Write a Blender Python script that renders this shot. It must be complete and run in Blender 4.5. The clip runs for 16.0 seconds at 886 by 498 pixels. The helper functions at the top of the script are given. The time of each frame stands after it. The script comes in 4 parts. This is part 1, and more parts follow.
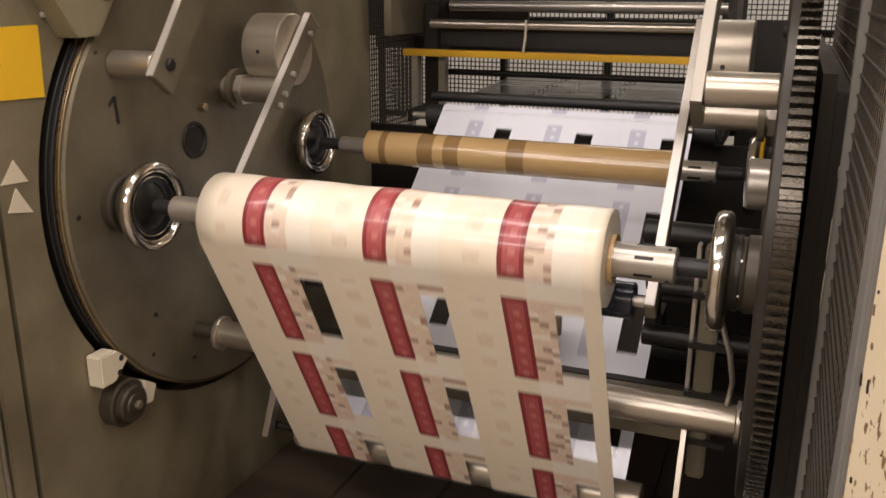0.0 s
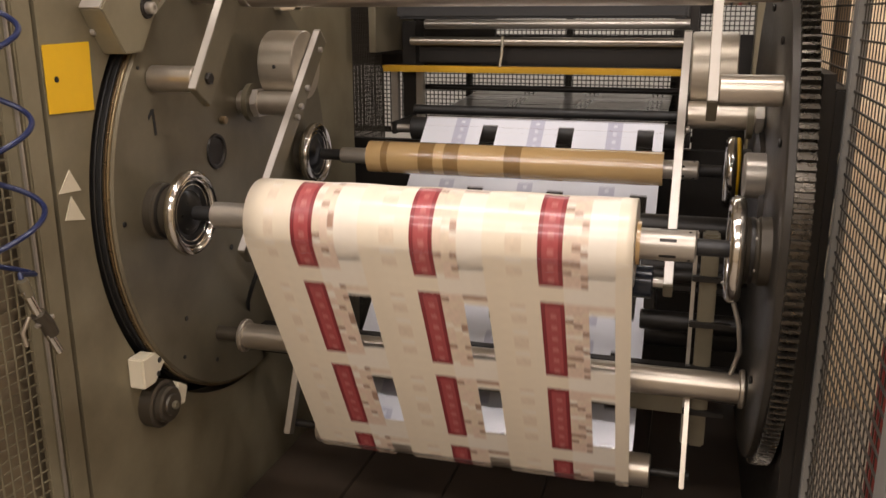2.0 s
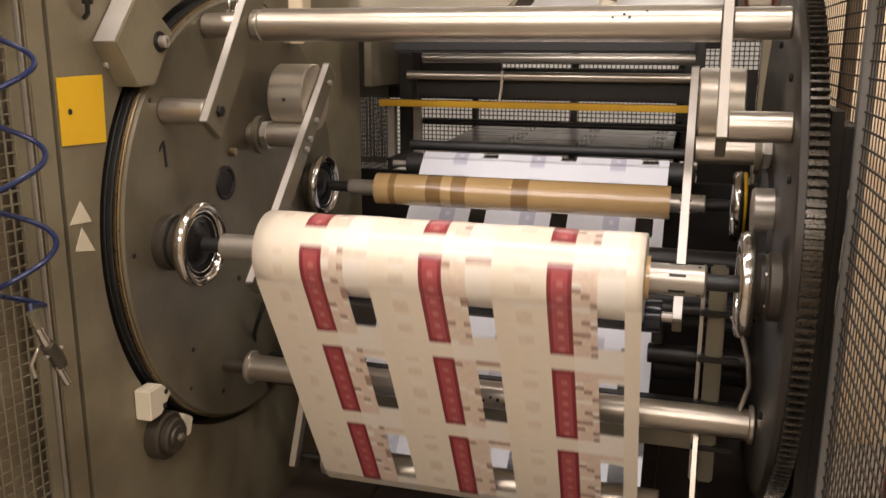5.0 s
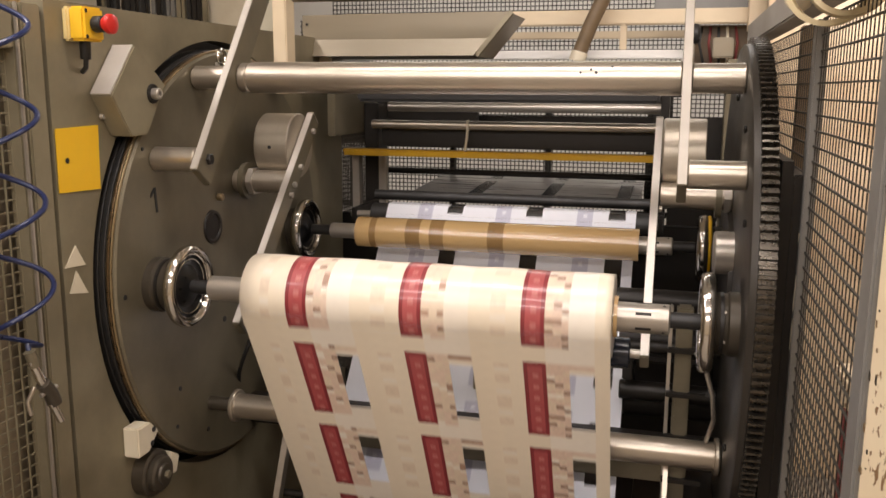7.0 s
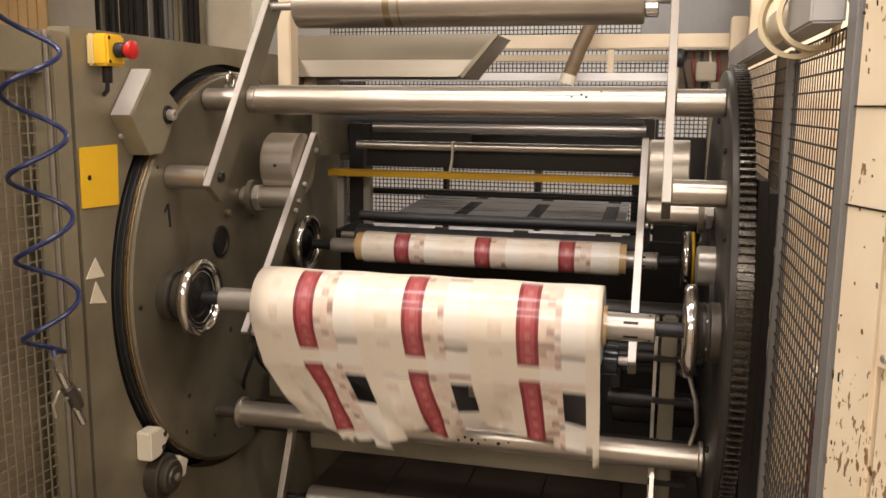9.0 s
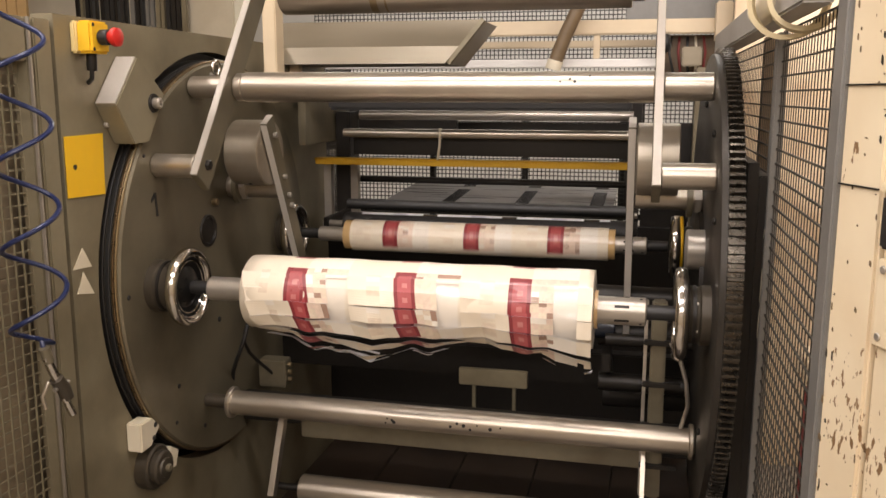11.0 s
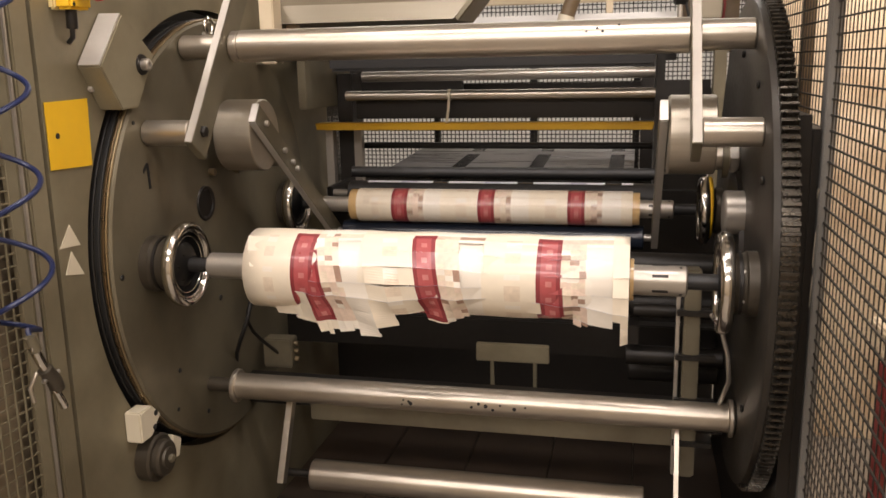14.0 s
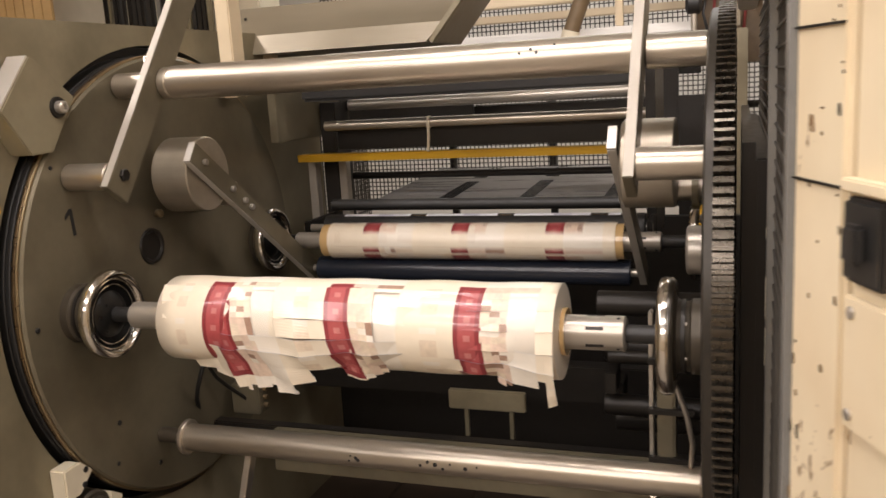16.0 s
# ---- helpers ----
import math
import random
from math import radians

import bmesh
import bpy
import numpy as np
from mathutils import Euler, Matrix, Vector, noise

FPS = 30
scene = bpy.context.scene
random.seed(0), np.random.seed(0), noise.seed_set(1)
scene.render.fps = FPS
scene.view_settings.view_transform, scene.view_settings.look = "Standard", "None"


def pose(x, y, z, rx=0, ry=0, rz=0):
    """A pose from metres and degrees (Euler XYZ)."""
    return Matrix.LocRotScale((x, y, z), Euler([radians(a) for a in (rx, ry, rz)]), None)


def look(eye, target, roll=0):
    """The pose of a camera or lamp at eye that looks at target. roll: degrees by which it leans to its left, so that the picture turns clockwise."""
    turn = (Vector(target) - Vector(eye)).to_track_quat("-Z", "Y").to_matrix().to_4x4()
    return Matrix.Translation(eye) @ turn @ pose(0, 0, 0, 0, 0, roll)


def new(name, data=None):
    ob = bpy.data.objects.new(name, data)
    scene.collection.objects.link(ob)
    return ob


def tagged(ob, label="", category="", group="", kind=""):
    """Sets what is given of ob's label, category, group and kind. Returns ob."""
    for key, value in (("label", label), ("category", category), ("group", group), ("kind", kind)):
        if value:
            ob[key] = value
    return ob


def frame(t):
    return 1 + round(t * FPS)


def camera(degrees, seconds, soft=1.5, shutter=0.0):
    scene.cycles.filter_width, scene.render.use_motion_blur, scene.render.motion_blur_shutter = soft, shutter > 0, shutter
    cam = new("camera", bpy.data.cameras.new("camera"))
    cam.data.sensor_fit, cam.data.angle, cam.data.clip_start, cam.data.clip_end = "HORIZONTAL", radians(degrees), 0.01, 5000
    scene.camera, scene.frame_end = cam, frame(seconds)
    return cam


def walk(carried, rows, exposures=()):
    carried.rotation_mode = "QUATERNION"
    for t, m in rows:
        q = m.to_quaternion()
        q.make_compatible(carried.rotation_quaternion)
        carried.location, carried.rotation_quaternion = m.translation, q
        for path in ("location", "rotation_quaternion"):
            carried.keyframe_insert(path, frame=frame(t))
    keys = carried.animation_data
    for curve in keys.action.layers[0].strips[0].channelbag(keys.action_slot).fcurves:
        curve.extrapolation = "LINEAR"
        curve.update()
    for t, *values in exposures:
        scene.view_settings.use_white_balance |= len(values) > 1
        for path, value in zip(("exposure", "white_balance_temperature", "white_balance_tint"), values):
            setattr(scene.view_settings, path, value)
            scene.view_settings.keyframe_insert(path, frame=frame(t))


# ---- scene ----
cam = camera(54.4, 16.0, soft=1.55, shutter=0.25)
METRES, EYE, TILT, LEAN, TURN = 1.5, 1.6, 0.0, 0.0, 21.8
ROWS = [
    (0.0, 0.0, 0.0, 0.0, 0.07, -16.61, -0.23),
    (0.5, -0.0278, -0.0864, 0.0021, 0.54, -16.07, -0.73),
    (1.0, -0.0993, -0.1155, -0.0027, -1.64, -15.73, 0.48),
    (1.5, -0.1702, -0.113, -0.0049, -5.08, -15.42, 0.56),
    (2.0, -0.1857, -0.1143, -0.0095, -5.63, -15.22, 0.14),
    (2.5, -0.1874, -0.1119, -0.0111, -6.1, -15.08, 0.12),
    (3.0, -0.1889, -0.1136, -0.0102, -6.21, -14.82, -0.07),
    (5.5, -0.1982, -0.1147, 0.001, -5.33, -11.87, -0.36),
    (6.0, -0.195, -0.1216, 0.0058, -6.51, -10.09, -0.21),
    (6.5, -0.2, -0.1386, 0.0074, -7.1, -10.72, -0.31),
    (7.0, -0.2048, -0.1838, 0.013, -6.85, -10.53, -0.29),
    (7.5, -0.199, -0.2416, 0.0215, -6.5, -10.29, -0.48),
    (8.0, -0.2184, -0.2692, 0.0253, -6.59, -9.98, -0.77),
    (8.5, -0.2329, -0.2723, 0.0232, -7.17, -9.63, -0.72),
    (9.0, -0.2367, -0.2694, 0.0229, -7.65, -9.42, -0.55),
    (9.5, -0.2389, -0.2665, 0.021, -8.0, -9.47, -0.62),
    (10.0, -0.2417, -0.2673, 0.019, -8.28, -9.83, -0.31),
    (12.5, -0.2572, -0.25, 0.0124, -9.44, -10.24, 0.23),
    (13.0, -0.2676, -0.2337, 0.0111, -9.66, -10.52, 0.85),
    (13.5, -0.2861, -0.2074, 0.0044, -10.14, -11.23, 0.97),
    (14.0, -0.2649, -0.1408, -0.0054, -9.23, -12.16, 1.09),
    (14.5, -0.2188, -0.0443, -0.0095, -7.71, -13.0, 1.26),
    (15.0, -0.1967, -0.0226, 0.0127, -7.24, -12.24, 2.05),
    (15.5, -0.1562, -0.0191, 0.0068, -6.58, -11.18, 3.86),
    (16.0, 0.0161, -0.0361, 0.0052, -3.12, -10.92, 3.29),
]
walk(cam, [(t, pose(0, 0, EYE, TILT, LEAN, TURN) @ pose(METRES * x, METRES * y, METRES * z, 90 + pitch, roll, yaw)) for t, x, y, z, yaw, pitch, roll in ROWS],
     exposures=[(0.0, -0.27), (3.2, -0.22), (5.5, -0.17), (7.5, -0.18), (9.0, -0.11), (12.5, -0.09), (13.5, -0.12), (16.0, -0.09)])

# ---- light ----
world = bpy.data.worlds.new("world")
world.use_nodes = True
scene.world = world
world.node_tree.nodes["Background"].inputs[0].default_value = (1.0, 0.86, 0.66, 1)
world.node_tree.nodes["Background"].inputs[1].default_value = 0.02


def area_lamp(name, eye, target, sx, sy, watts, colour):
    lamp = bpy.data.lights.new(name, "AREA")
    lamp.shape, lamp.size, lamp.size_y, lamp.energy, lamp.color = "RECTANGLE", sx, sy, watts, colour
    ob = new(name, lamp)
    ob.matrix_world = look(eye, target)
    return ob


WARM = (1.0, 0.905, 0.87)
area_lamp("hall_light", (-0.7, 0.9, 3.9), (-0.7, 0.9, 0), 2.6, 0.35, 62, WARM)
area_lamp("hall_light", (-0.8, -1.0, 3.6), (-0.8, 0.4, 0), 3.6, 0.35, 70, WARM)
area_lamp("hall_light", (-0.6, -2.6, 3.0), (-0.6, 1.0, 0.8), 4.0, 0.35, 84, WARM)
area_lamp("hall_light", (-0.8, 5.9, 3.9), (-0.8, 5.9, 0), 4.5, 0.8, 76, (1.0, 0.95, 0.9))
# Two unseen side rows, added as fill for the side frame and the cabinet.
area_lamp("hall_light", (1.9, 0.4, 3.9), (1.9, 0.4, 0), 0.35, 3.6, 42, WARM)
area_lamp("hall_light", (-3.2, 0.2, 3.9), (-3.2, 0.2, 0), 0.35, 3.6, 88, WARM)
# Unseen fill lamp, added to brighten the tan panel behind the fence.
area_lamp("passage_fill", (0.70, 2.45, 2.5), (0.70, 3.3, 1.2), 0.9, 0.12, 19, WARM)


# ---- materials ----
def material(name, colour, rough=0.5, metal=0.0, grain=0.08, scale=30.0, bump=0.05, stretch=(1, 1, 1), stain=0.2, dirt=None, coat=0.0, wave=0.0):
    """A surface with fine grain and larger stains."""
    m = bpy.data.materials.new(name)
    m.use_nodes = True
    n, l = m.node_tree.nodes, m.node_tree.links
    b = n["Principled BSDF"]
    co = n.new("ShaderNodeTexCoord")
    mp = n.new("ShaderNodeMapping")
    mp.inputs["Scale"].default_value = stretch
    l.new(co.outputs["Object"], mp.inputs["Vector"])
    fine = n.new("ShaderNodeTexNoise")
    fine.inputs["Scale"].default_value, fine.inputs["Detail"].default_value = scale, 4.0
    l.new(mp.outputs[0], fine.inputs["Vector"])
    big = n.new("ShaderNodeTexNoise")
    big.inputs["Scale"].default_value, big.inputs["Detail"].default_value = 4.0, 5.0
    l.new(co.outputs["Object"], big.inputs["Vector"])
    ramp = n.new("ShaderNodeValToRGB")
    ramp.color_ramp.elements[0].position, ramp.color_ramp.elements[1].position = 0.42, 0.70
    l.new(big.outputs["Fac"], ramp.inputs["Fac"])
    r, g, bl = colour
    d = dirt or (r * 0.55, g * 0.5, bl * 0.42)
    mix1 = n.new("ShaderNodeMix")
    mix1.data_type = "RGBA"
    mix1.inputs["A"].default_value = (r * (1 - grain), g * (1 - grain), bl * (1 - grain), 1)
    mix1.inputs["B"].default_value = (min(1, r * (1 + grain)), min(1, g * (1 + grain)), min(1, bl * (1 + grain)), 1)
    l.new(fine.outputs["Fac"], mix1.inputs["Factor"])
    amount = n.new("ShaderNodeMath")
    amount.operation = "MULTIPLY"
    amount.inputs[1].default_value = stain
    l.new(ramp.outputs["Color"], amount.inputs[0])
    mix2 = n.new("ShaderNodeMix")
    mix2.data_type = "RGBA"
    mix2.inputs["B"].default_value = (*d, 1)
    l.new(amount.outputs[0], mix2.inputs["Factor"])
    l.new(mix1.outputs["Result"], mix2.inputs["A"])
    l.new(mix2.outputs["Result"], b.inputs["Base Color"])
    mr = n.new("ShaderNodeMapRange")
    mr.inputs["To Min"].default_value, mr.inputs["To Max"].default_value = max(0.02, rough - 0.08), min(1, rough + 0.1)
    l.new(fine.outputs["Fac"], mr.inputs["Value"])
    l.new(mr.outputs[0], b.inputs["Roughness"])
    b.inputs["Metallic"].default_value = metal
    b.inputs["Coat Weight"].default_value = coat
    if bump:
        bp = n.new("ShaderNodeBump")
        bp.inputs["Strength"].default_value, bp.inputs["Distance"].default_value = bump, 0.002
        l.new(fine.outputs["Fac"], bp.inputs["Height"])
        l.new(bp.outputs[0], b.inputs["Normal"])
        if wave:
            soft = n.new("ShaderNodeTexNoise")
            soft.inputs["Scale"].default_value, soft.inputs["Detail"].default_value = 7.0, 2.0
            l.new(co.outputs["Object"], soft.inputs["Vector"])
            wb = n.new("ShaderNodeBump")
            wb.inputs["Strength"].default_value, wb.inputs["Distance"].default_value = wave, 0.02
            l.new(soft.outputs["Fac"], wb.inputs["Height"])
            l.new(wb.outputs[0], bp.inputs["Normal"])
    return m


M_FRAME = material("olive_grey_paint", (0.262, 0.228, 0.150), 0.42, 0.25, 0.1, 60, 0.06, stain=0.6, dirt=(0.12, 0.095, 0.055))
M_DISC = material("worn_steel_disc", (0.182, 0.158, 0.106), 0.38, 0.35, 0.12, 50, 0.05, stain=0.6, dirt=(0.075, 0.06, 0.037))
M_STEEL = material("brushed_steel", (0.50, 0.465, 0.41), 0.33, 0.72, 0.1, 90, 0.04, (0.04, 1, 1), 0.3, (0.25, 0.2, 0.14))
M_TUBE = material("drawn_steel_tube", (0.50, 0.45, 0.375), 0.31, 0.85, 0.1, 60, 0.014, (0.05, 1, 1), 0.3, (0.26, 0.2, 0.13))
M_BRIGHT = material("pale_aluminium", (0.42, 0.385, 0.33), 0.5, 0.4, 0.05, 80, 0.03, stain=0.15)
M_CHROME = material("chrome", (0.66, 0.63, 0.58), 0.14, 1.0, 0.03, 20, 0.0, stain=0.1)
M_BLACK = material("black_rubber", (0.018, 0.017, 0.016), 0.45, 0.0, 0.2, 60, 0.05, stain=0.2)
M_PALE_EDGE = material("pale_edge_metal", (0.66, 0.62, 0.56), 0.42, 0.4, 0.05, 80, 0.03, stain=0.2)
M_DISCR = material("oily_gear_disc", (0.048, 0.042, 0.034), 0.38, 0.4, 0.15, 50, 0.05, stain=0.6, dirt=(0.022, 0.018, 0.013))
M_DARK = material("oily_dark_steel", (0.022, 0.019, 0.016), 0.4, 0.4, 0.25, 40, 0.06, stain=0.3)
M_BLUEBLACK = material("dark_press_rubber", (0.014, 0.018, 0.028), 0.2, 0.0, 0.1, 60, 0.004, stain=0.1)
M_BRASS = material("worn_rim_steel", (0.36, 0.28, 0.17), 0.3, 0.9, 0.1, 60, 0.03, stain=0.3)
M_RIM = material("oily_brown_rim", (0.16, 0.11, 0.06), 0.28, 0.85, 0.1, 60, 0.03, stain=0.5, dirt=(0.06, 0.04, 0.025))
M_YELLOW = material("yellow_paper", (0.82, 0.49, 0.014), 0.6, 0.0, 0.05, 40, 0.03, stain=0.1, dirt=(0.6, 0.28, 0.01))
M_ESTOP = material("pale_yellow_plastic", (0.78, 0.62, 0.28), 0.5, 0.0, 0.05, 40, 0.03, stain=0.2)
M_WHEEL = material("dark_brown_steel", (0.07, 0.058, 0.042), 0.4, 0.4, 0.15, 40, 0.05, stain=0.4)
M_WEIGHT = material("turned_steel_weight", (0.45, 0.40, 0.32), 0.38, 0.75, 0.12, 90, 0.04, (0.05, 1, 1), 0.5, (0.18, 0.14, 0.09))
M_RAIL = material("galvanised_rail", (0.40, 0.385, 0.36), 0.42, 0.3, 0.1, 40, 0.04, stain=0.35)
M_YBAR = material("yellow_enamel", (0.62, 0.36, 0.02), 0.35, 0.1, 0.08, 60, 0.03, (0.1, 1, 1), 0.35, (0.25, 0.13, 0.02))
M_WHITE = material("white_plastic", (0.72, 0.65, 0.50), 0.45, 0.0, 0.04, 40, 0.03, stain=0.25, dirt=(0.45, 0.36, 0.22))
M_CREAM = material("cream_enamel", (0.70, 0.58, 0.40), 0.45, 0.0, 0.05, 14, 0.05, stain=0.3, dirt=(0.5, 0.38, 0.23))
M_RED = material("red_plastic", (0.55, 0.02, 0.015), 0.35, 0.0, 0.05, 40, 0.02, stain=0.1)
# Brown board; its strong dark blotches stand in for shadows behind the mesh.
M_BOARD = material("shade_blotched_board", (0.32, 0.255, 0.17), 0.6, 0.0, 0.2, 8, 0.05, stain=0.8, dirt=(0.06, 0.045, 0.03))
M_BLUE = material("blue_hose", (0.014, 0.022, 0.075), 0.3, 0.0, 0.1, 60, 0.02, stain=0.1)
M_CORE = material("kraft_core", (0.58, 0.385, 0.17), 0.2, 0.0, 0.06, 40, 0.015, (0.2, 1, 1), 0.3, (0.38, 0.22, 0.08), coat=1.0)
M_COREBAND = material("kraft_band", (0.30, 0.18, 0.07), 0.2, 0.0, 0.08, 40, 0.015, stain=0.2, coat=1.0)
M_CONC = material("hall_concrete", (0.32, 0.28, 0.23), 0.6, 0.0, 0.1, 14, 0.06, stain=0.3)
M_FLOOR = material("oily_floor", (0.055, 0.038, 0.026), 0.5, 0.0, 0.3, 18, 0.1, stain=0.5, dirt=(0.02, 0.014, 0.01))
M_WALL = material("hall_wall", (0.62, 0.54, 0.42), 0.8, 0.0, 0.05, 6, 0.05, stain=0.2)
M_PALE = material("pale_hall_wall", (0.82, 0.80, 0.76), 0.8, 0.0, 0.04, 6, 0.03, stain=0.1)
M_CEIL = material("hall_ceiling", (0.5, 0.46, 0.4), 0.9, 0.0, 0.05, 6, 0.03)
M_MESH = material("mesh_wire", (0.05, 0.045, 0.038), 0.45, 0.5, 0.1, 60, 0.0, stain=0.2)
M_COVER = material("beige_sheet_metal", (0.28, 0.24, 0.172), 0.33, 0.3, 0.08, 40, 0.03, (0.1, 1, 1), 0.3, (0.30, 0.25, 0.17))
M_GUARD = material("guard_grey_paint", (0.22, 0.215, 0.20), 0.4, 0.2, 0.08, 50, 0.05, stain=0.25)
M_TAN = material("tan_enamel", (0.74, 0.61, 0.42), 0.45, 0.0, 0.06, 10, 0.05, stain=0.6, dirt=(0.34, 0.19, 0.08))
# Darker copy of the red, with the shade put into the colour.
M_RED_SHADE = material("shaded_red_paint", (0.22, 0.035, 0.03), 0.6, stain=0.4)
M_POST = material("chipped_cream_enamel", (0.76, 0.65, 0.46), 0.45, 0.0, 0.05, 14, 0.05, stain=0.45, dirt=(0.60, 0.45, 0.27))


def add_chips(m, colour):
    """Knocked-off paint: small upright flecks in patches."""
    n, l = m.node_tree.nodes, m.node_tree.links
    co, mp, fleck, patch = n.new("ShaderNodeTexCoord"), n.new("ShaderNodeMapping"), n.new("ShaderNodeTexNoise"), n.new("ShaderNodeTexNoise")
    mp.inputs["Scale"].default_value = (1, 1, 0.45)
    l.new(co.outputs["Object"], mp.inputs["Vector"])
    fleck.inputs["Scale"].default_value, fleck.inputs["Detail"].default_value = 110, 5
    patch.inputs["Scale"].default_value, patch.inputs["Detail"].default_value = 6, 3
    l.new(mp.outputs[0], fleck.inputs["Vector"])
    l.new(co.outputs["Object"], patch.inputs["Vector"])
    both = n.new("ShaderNodeMath")
    both.operation = "MULTIPLY"
    l.new(fleck.outputs["Fac"], both.inputs[0])
    l.new(patch.outputs["Fac"], both.inputs[1])
    ramp = n.new("ShaderNodeMapRange")
    ramp.inputs["From Min"].default_value, ramp.inputs["From Max"].default_value = 0.364, 0.378
    l.new(both.outputs[0], ramp.inputs["Value"])
    mix = n.new("ShaderNodeMix")
    mix.data_type = "RGBA"
    mix.inputs["B"].default_value = (*colour, 1)
    base = n["Principled BSDF"].inputs["Base Color"]
    l.new(base.links[0].from_socket, mix.inputs["A"])
    l.new(ramp.outputs[0], mix.inputs["Factor"])
    l.new(mix.outputs["Result"], base)


add_chips(M_POST, (0.22, 0.13, 0.06))
M_DISH = material("black_gloss_dish", (0.006, 0.006, 0.006), 0.3, 0.0, 0.2, 60, 0.0, stain=0.2)
M_INK = material("black_marker", (0.01, 0.01, 0.01), 0.6, 0.0, 0.1, 40, 0.0)
M_AMBER = material("brown_pipe", (0.16, 0.11, 0.06), 0.4, 0.0, 0.3, 25, 0.1, stain=0.4)
M_TAPE = material("masking_tape", (0.60, 0.50, 0.30), 0.6, 0.0, 0.06, 60, 0.03, stain=0.2)
# the printed film
F_CREAM = material("film_cream", (0.80, 0.71, 0.565), 0.32, 0.0, 0.07, 35, 0.04, stain=0.22, dirt=(0.74, 0.60, 0.42), coat=0.25, wave=0.1)
F_CREAM2 = material("film_pale_print", (0.82, 0.76, 0.66), 0.32, 0.0, 0.05, 60, 0.04, stain=0.25, dirt=(0.66, 0.52, 0.36), coat=0.25, wave=0.1)
F_RED = material("film_red_print", (0.38, 0.07, 0.072), 0.3, 0.0, 0.22, 70, 0.03, stain=0.4, dirt=(0.50, 0.17, 0.16), coat=0.3, wave=0.1)
F_TAN = material("film_tan_print", (0.72, 0.60, 0.46), 0.32, 0.0, 0.2, 90, 0.03, stain=0.5, dirt=(0.74, 0.62, 0.48), coat=0.25, wave=0.1)
F_ROSE = material("film_rose_print", (0.50, 0.17, 0.16), 0.3, 0.0, 0.2, 70, 0.03, stain=0.4, dirt=(0.62, 0.32, 0.28), coat=0.3, wave=0.1)
F_DRED = material("film_dark_red_print", (0.24, 0.032, 0.038), 0.3, 0.0, 0.1, 60, 0.03, coat=0.3, wave=0.1)
F_PINK = material("film_picture_print", (0.71, 0.55, 0.44), 0.32, 0.0, 0.25, 90, 0.03, stain=0.7, dirt=(0.78, 0.66, 0.52), coat=0.25, wave=0.1)
F_BROWN = material("film_brown_print", (0.34, 0.22, 0.16), 0.32, 0.0, 0.4, 60, 0.03, stain=0.5, dirt=(0.5, 0.3, 0.2), coat=0.25, wave=0.1)
F_WHITE = material("film_white_back", (0.74, 0.75, 0.80), 0.3, 0.0, 0.03, 40, 0.03, stain=0.12, dirt=(0.6, 0.6, 0.66), coat=0.2, wave=0.1)
F_LILAC = material("film_lilac_show_through", (0.52, 0.52, 0.62), 0.3, 0.0, 0.05, 40, 0.03, stain=0.2, coat=0.2, wave=0.1)
F_MARK = material("film_clear_window", (0.025, 0.025, 0.028), 0.2, 0.0, 0.1, 40, 0.02, stain=0.2, coat=0.3, wave=0.1)
F_CLEAR = bpy.data.materials.new("clear_film")
F_CLEAR.use_nodes = True
_n, _l = F_CLEAR.node_tree.nodes, F_CLEAR.node_tree.links
_mix, _tr, _gl = _n.new("ShaderNodeMixShader"), _n.new("ShaderNodeBsdfTransparent"), _n.new("ShaderNodeBsdfGlossy")
_mix.inputs[0].default_value, _gl.inputs["Roughness"].default_value = 0.07, 0.15
_l.new(_tr.outputs[0], _mix.inputs[1])
_l.new(_gl.outputs[0], _mix.inputs[2])
_l.new(_mix.outputs[0], _n["Material Output"].inputs["Surface"])
# White web; the grey puts the shade over this run into its colour.
F_SHADED = material("film_shaded_web", (0.36, 0.35, 0.34), 0.28, 0.0, 0.06, 30, 0.03, (0.1, 1, 1), 0.3, (0.24, 0.23, 0.22), coat=0.3, wave=0.1)


# ---- builders ----
def thing(name, label, category, group="", kind=""):
    return tagged(new(name), label, category, group, kind)


def part(name, bm, mat, parent=None, label="", smooth=False):
    me = bpy.data.meshes.new(name)
    bmesh.ops.recalc_face_normals(bm, faces=bm.faces)
    bm.to_mesh(me)
    bm.free()
    for m in (mat if isinstance(mat, (list, tuple)) else (mat,)):
        me.materials.append(m)
    if smooth:
        for p in me.polygons:
            p.use_smooth = True
        me.set_sharp_from_angle(angle=radians(38))
    ob = new(name, me)
    if parent:
        ob.parent = parent
    if label:
        ob["label"] = label
    return ob


def box(x0, x1, y0, y1, z0, z1, bev=0.003, bm=None):
    b = bm or bmesh.new()
    r = bmesh.ops.create_cube(b, size=1.0, matrix=Matrix.Translation(((x0 + x1) / 2, (y0 + y1) / 2, (z0 + z1) / 2)) @ Matrix.Diagonal((abs(x1 - x0), abs(y1 - y0), abs(z1 - z0), 1)))
    if bev:
        edges = {e for v in r["verts"] for e in v.link_edges}
        bmesh.ops.bevel(b, geom=list(edges), offset=bev, segments=2, affect="EDGES")
    return b


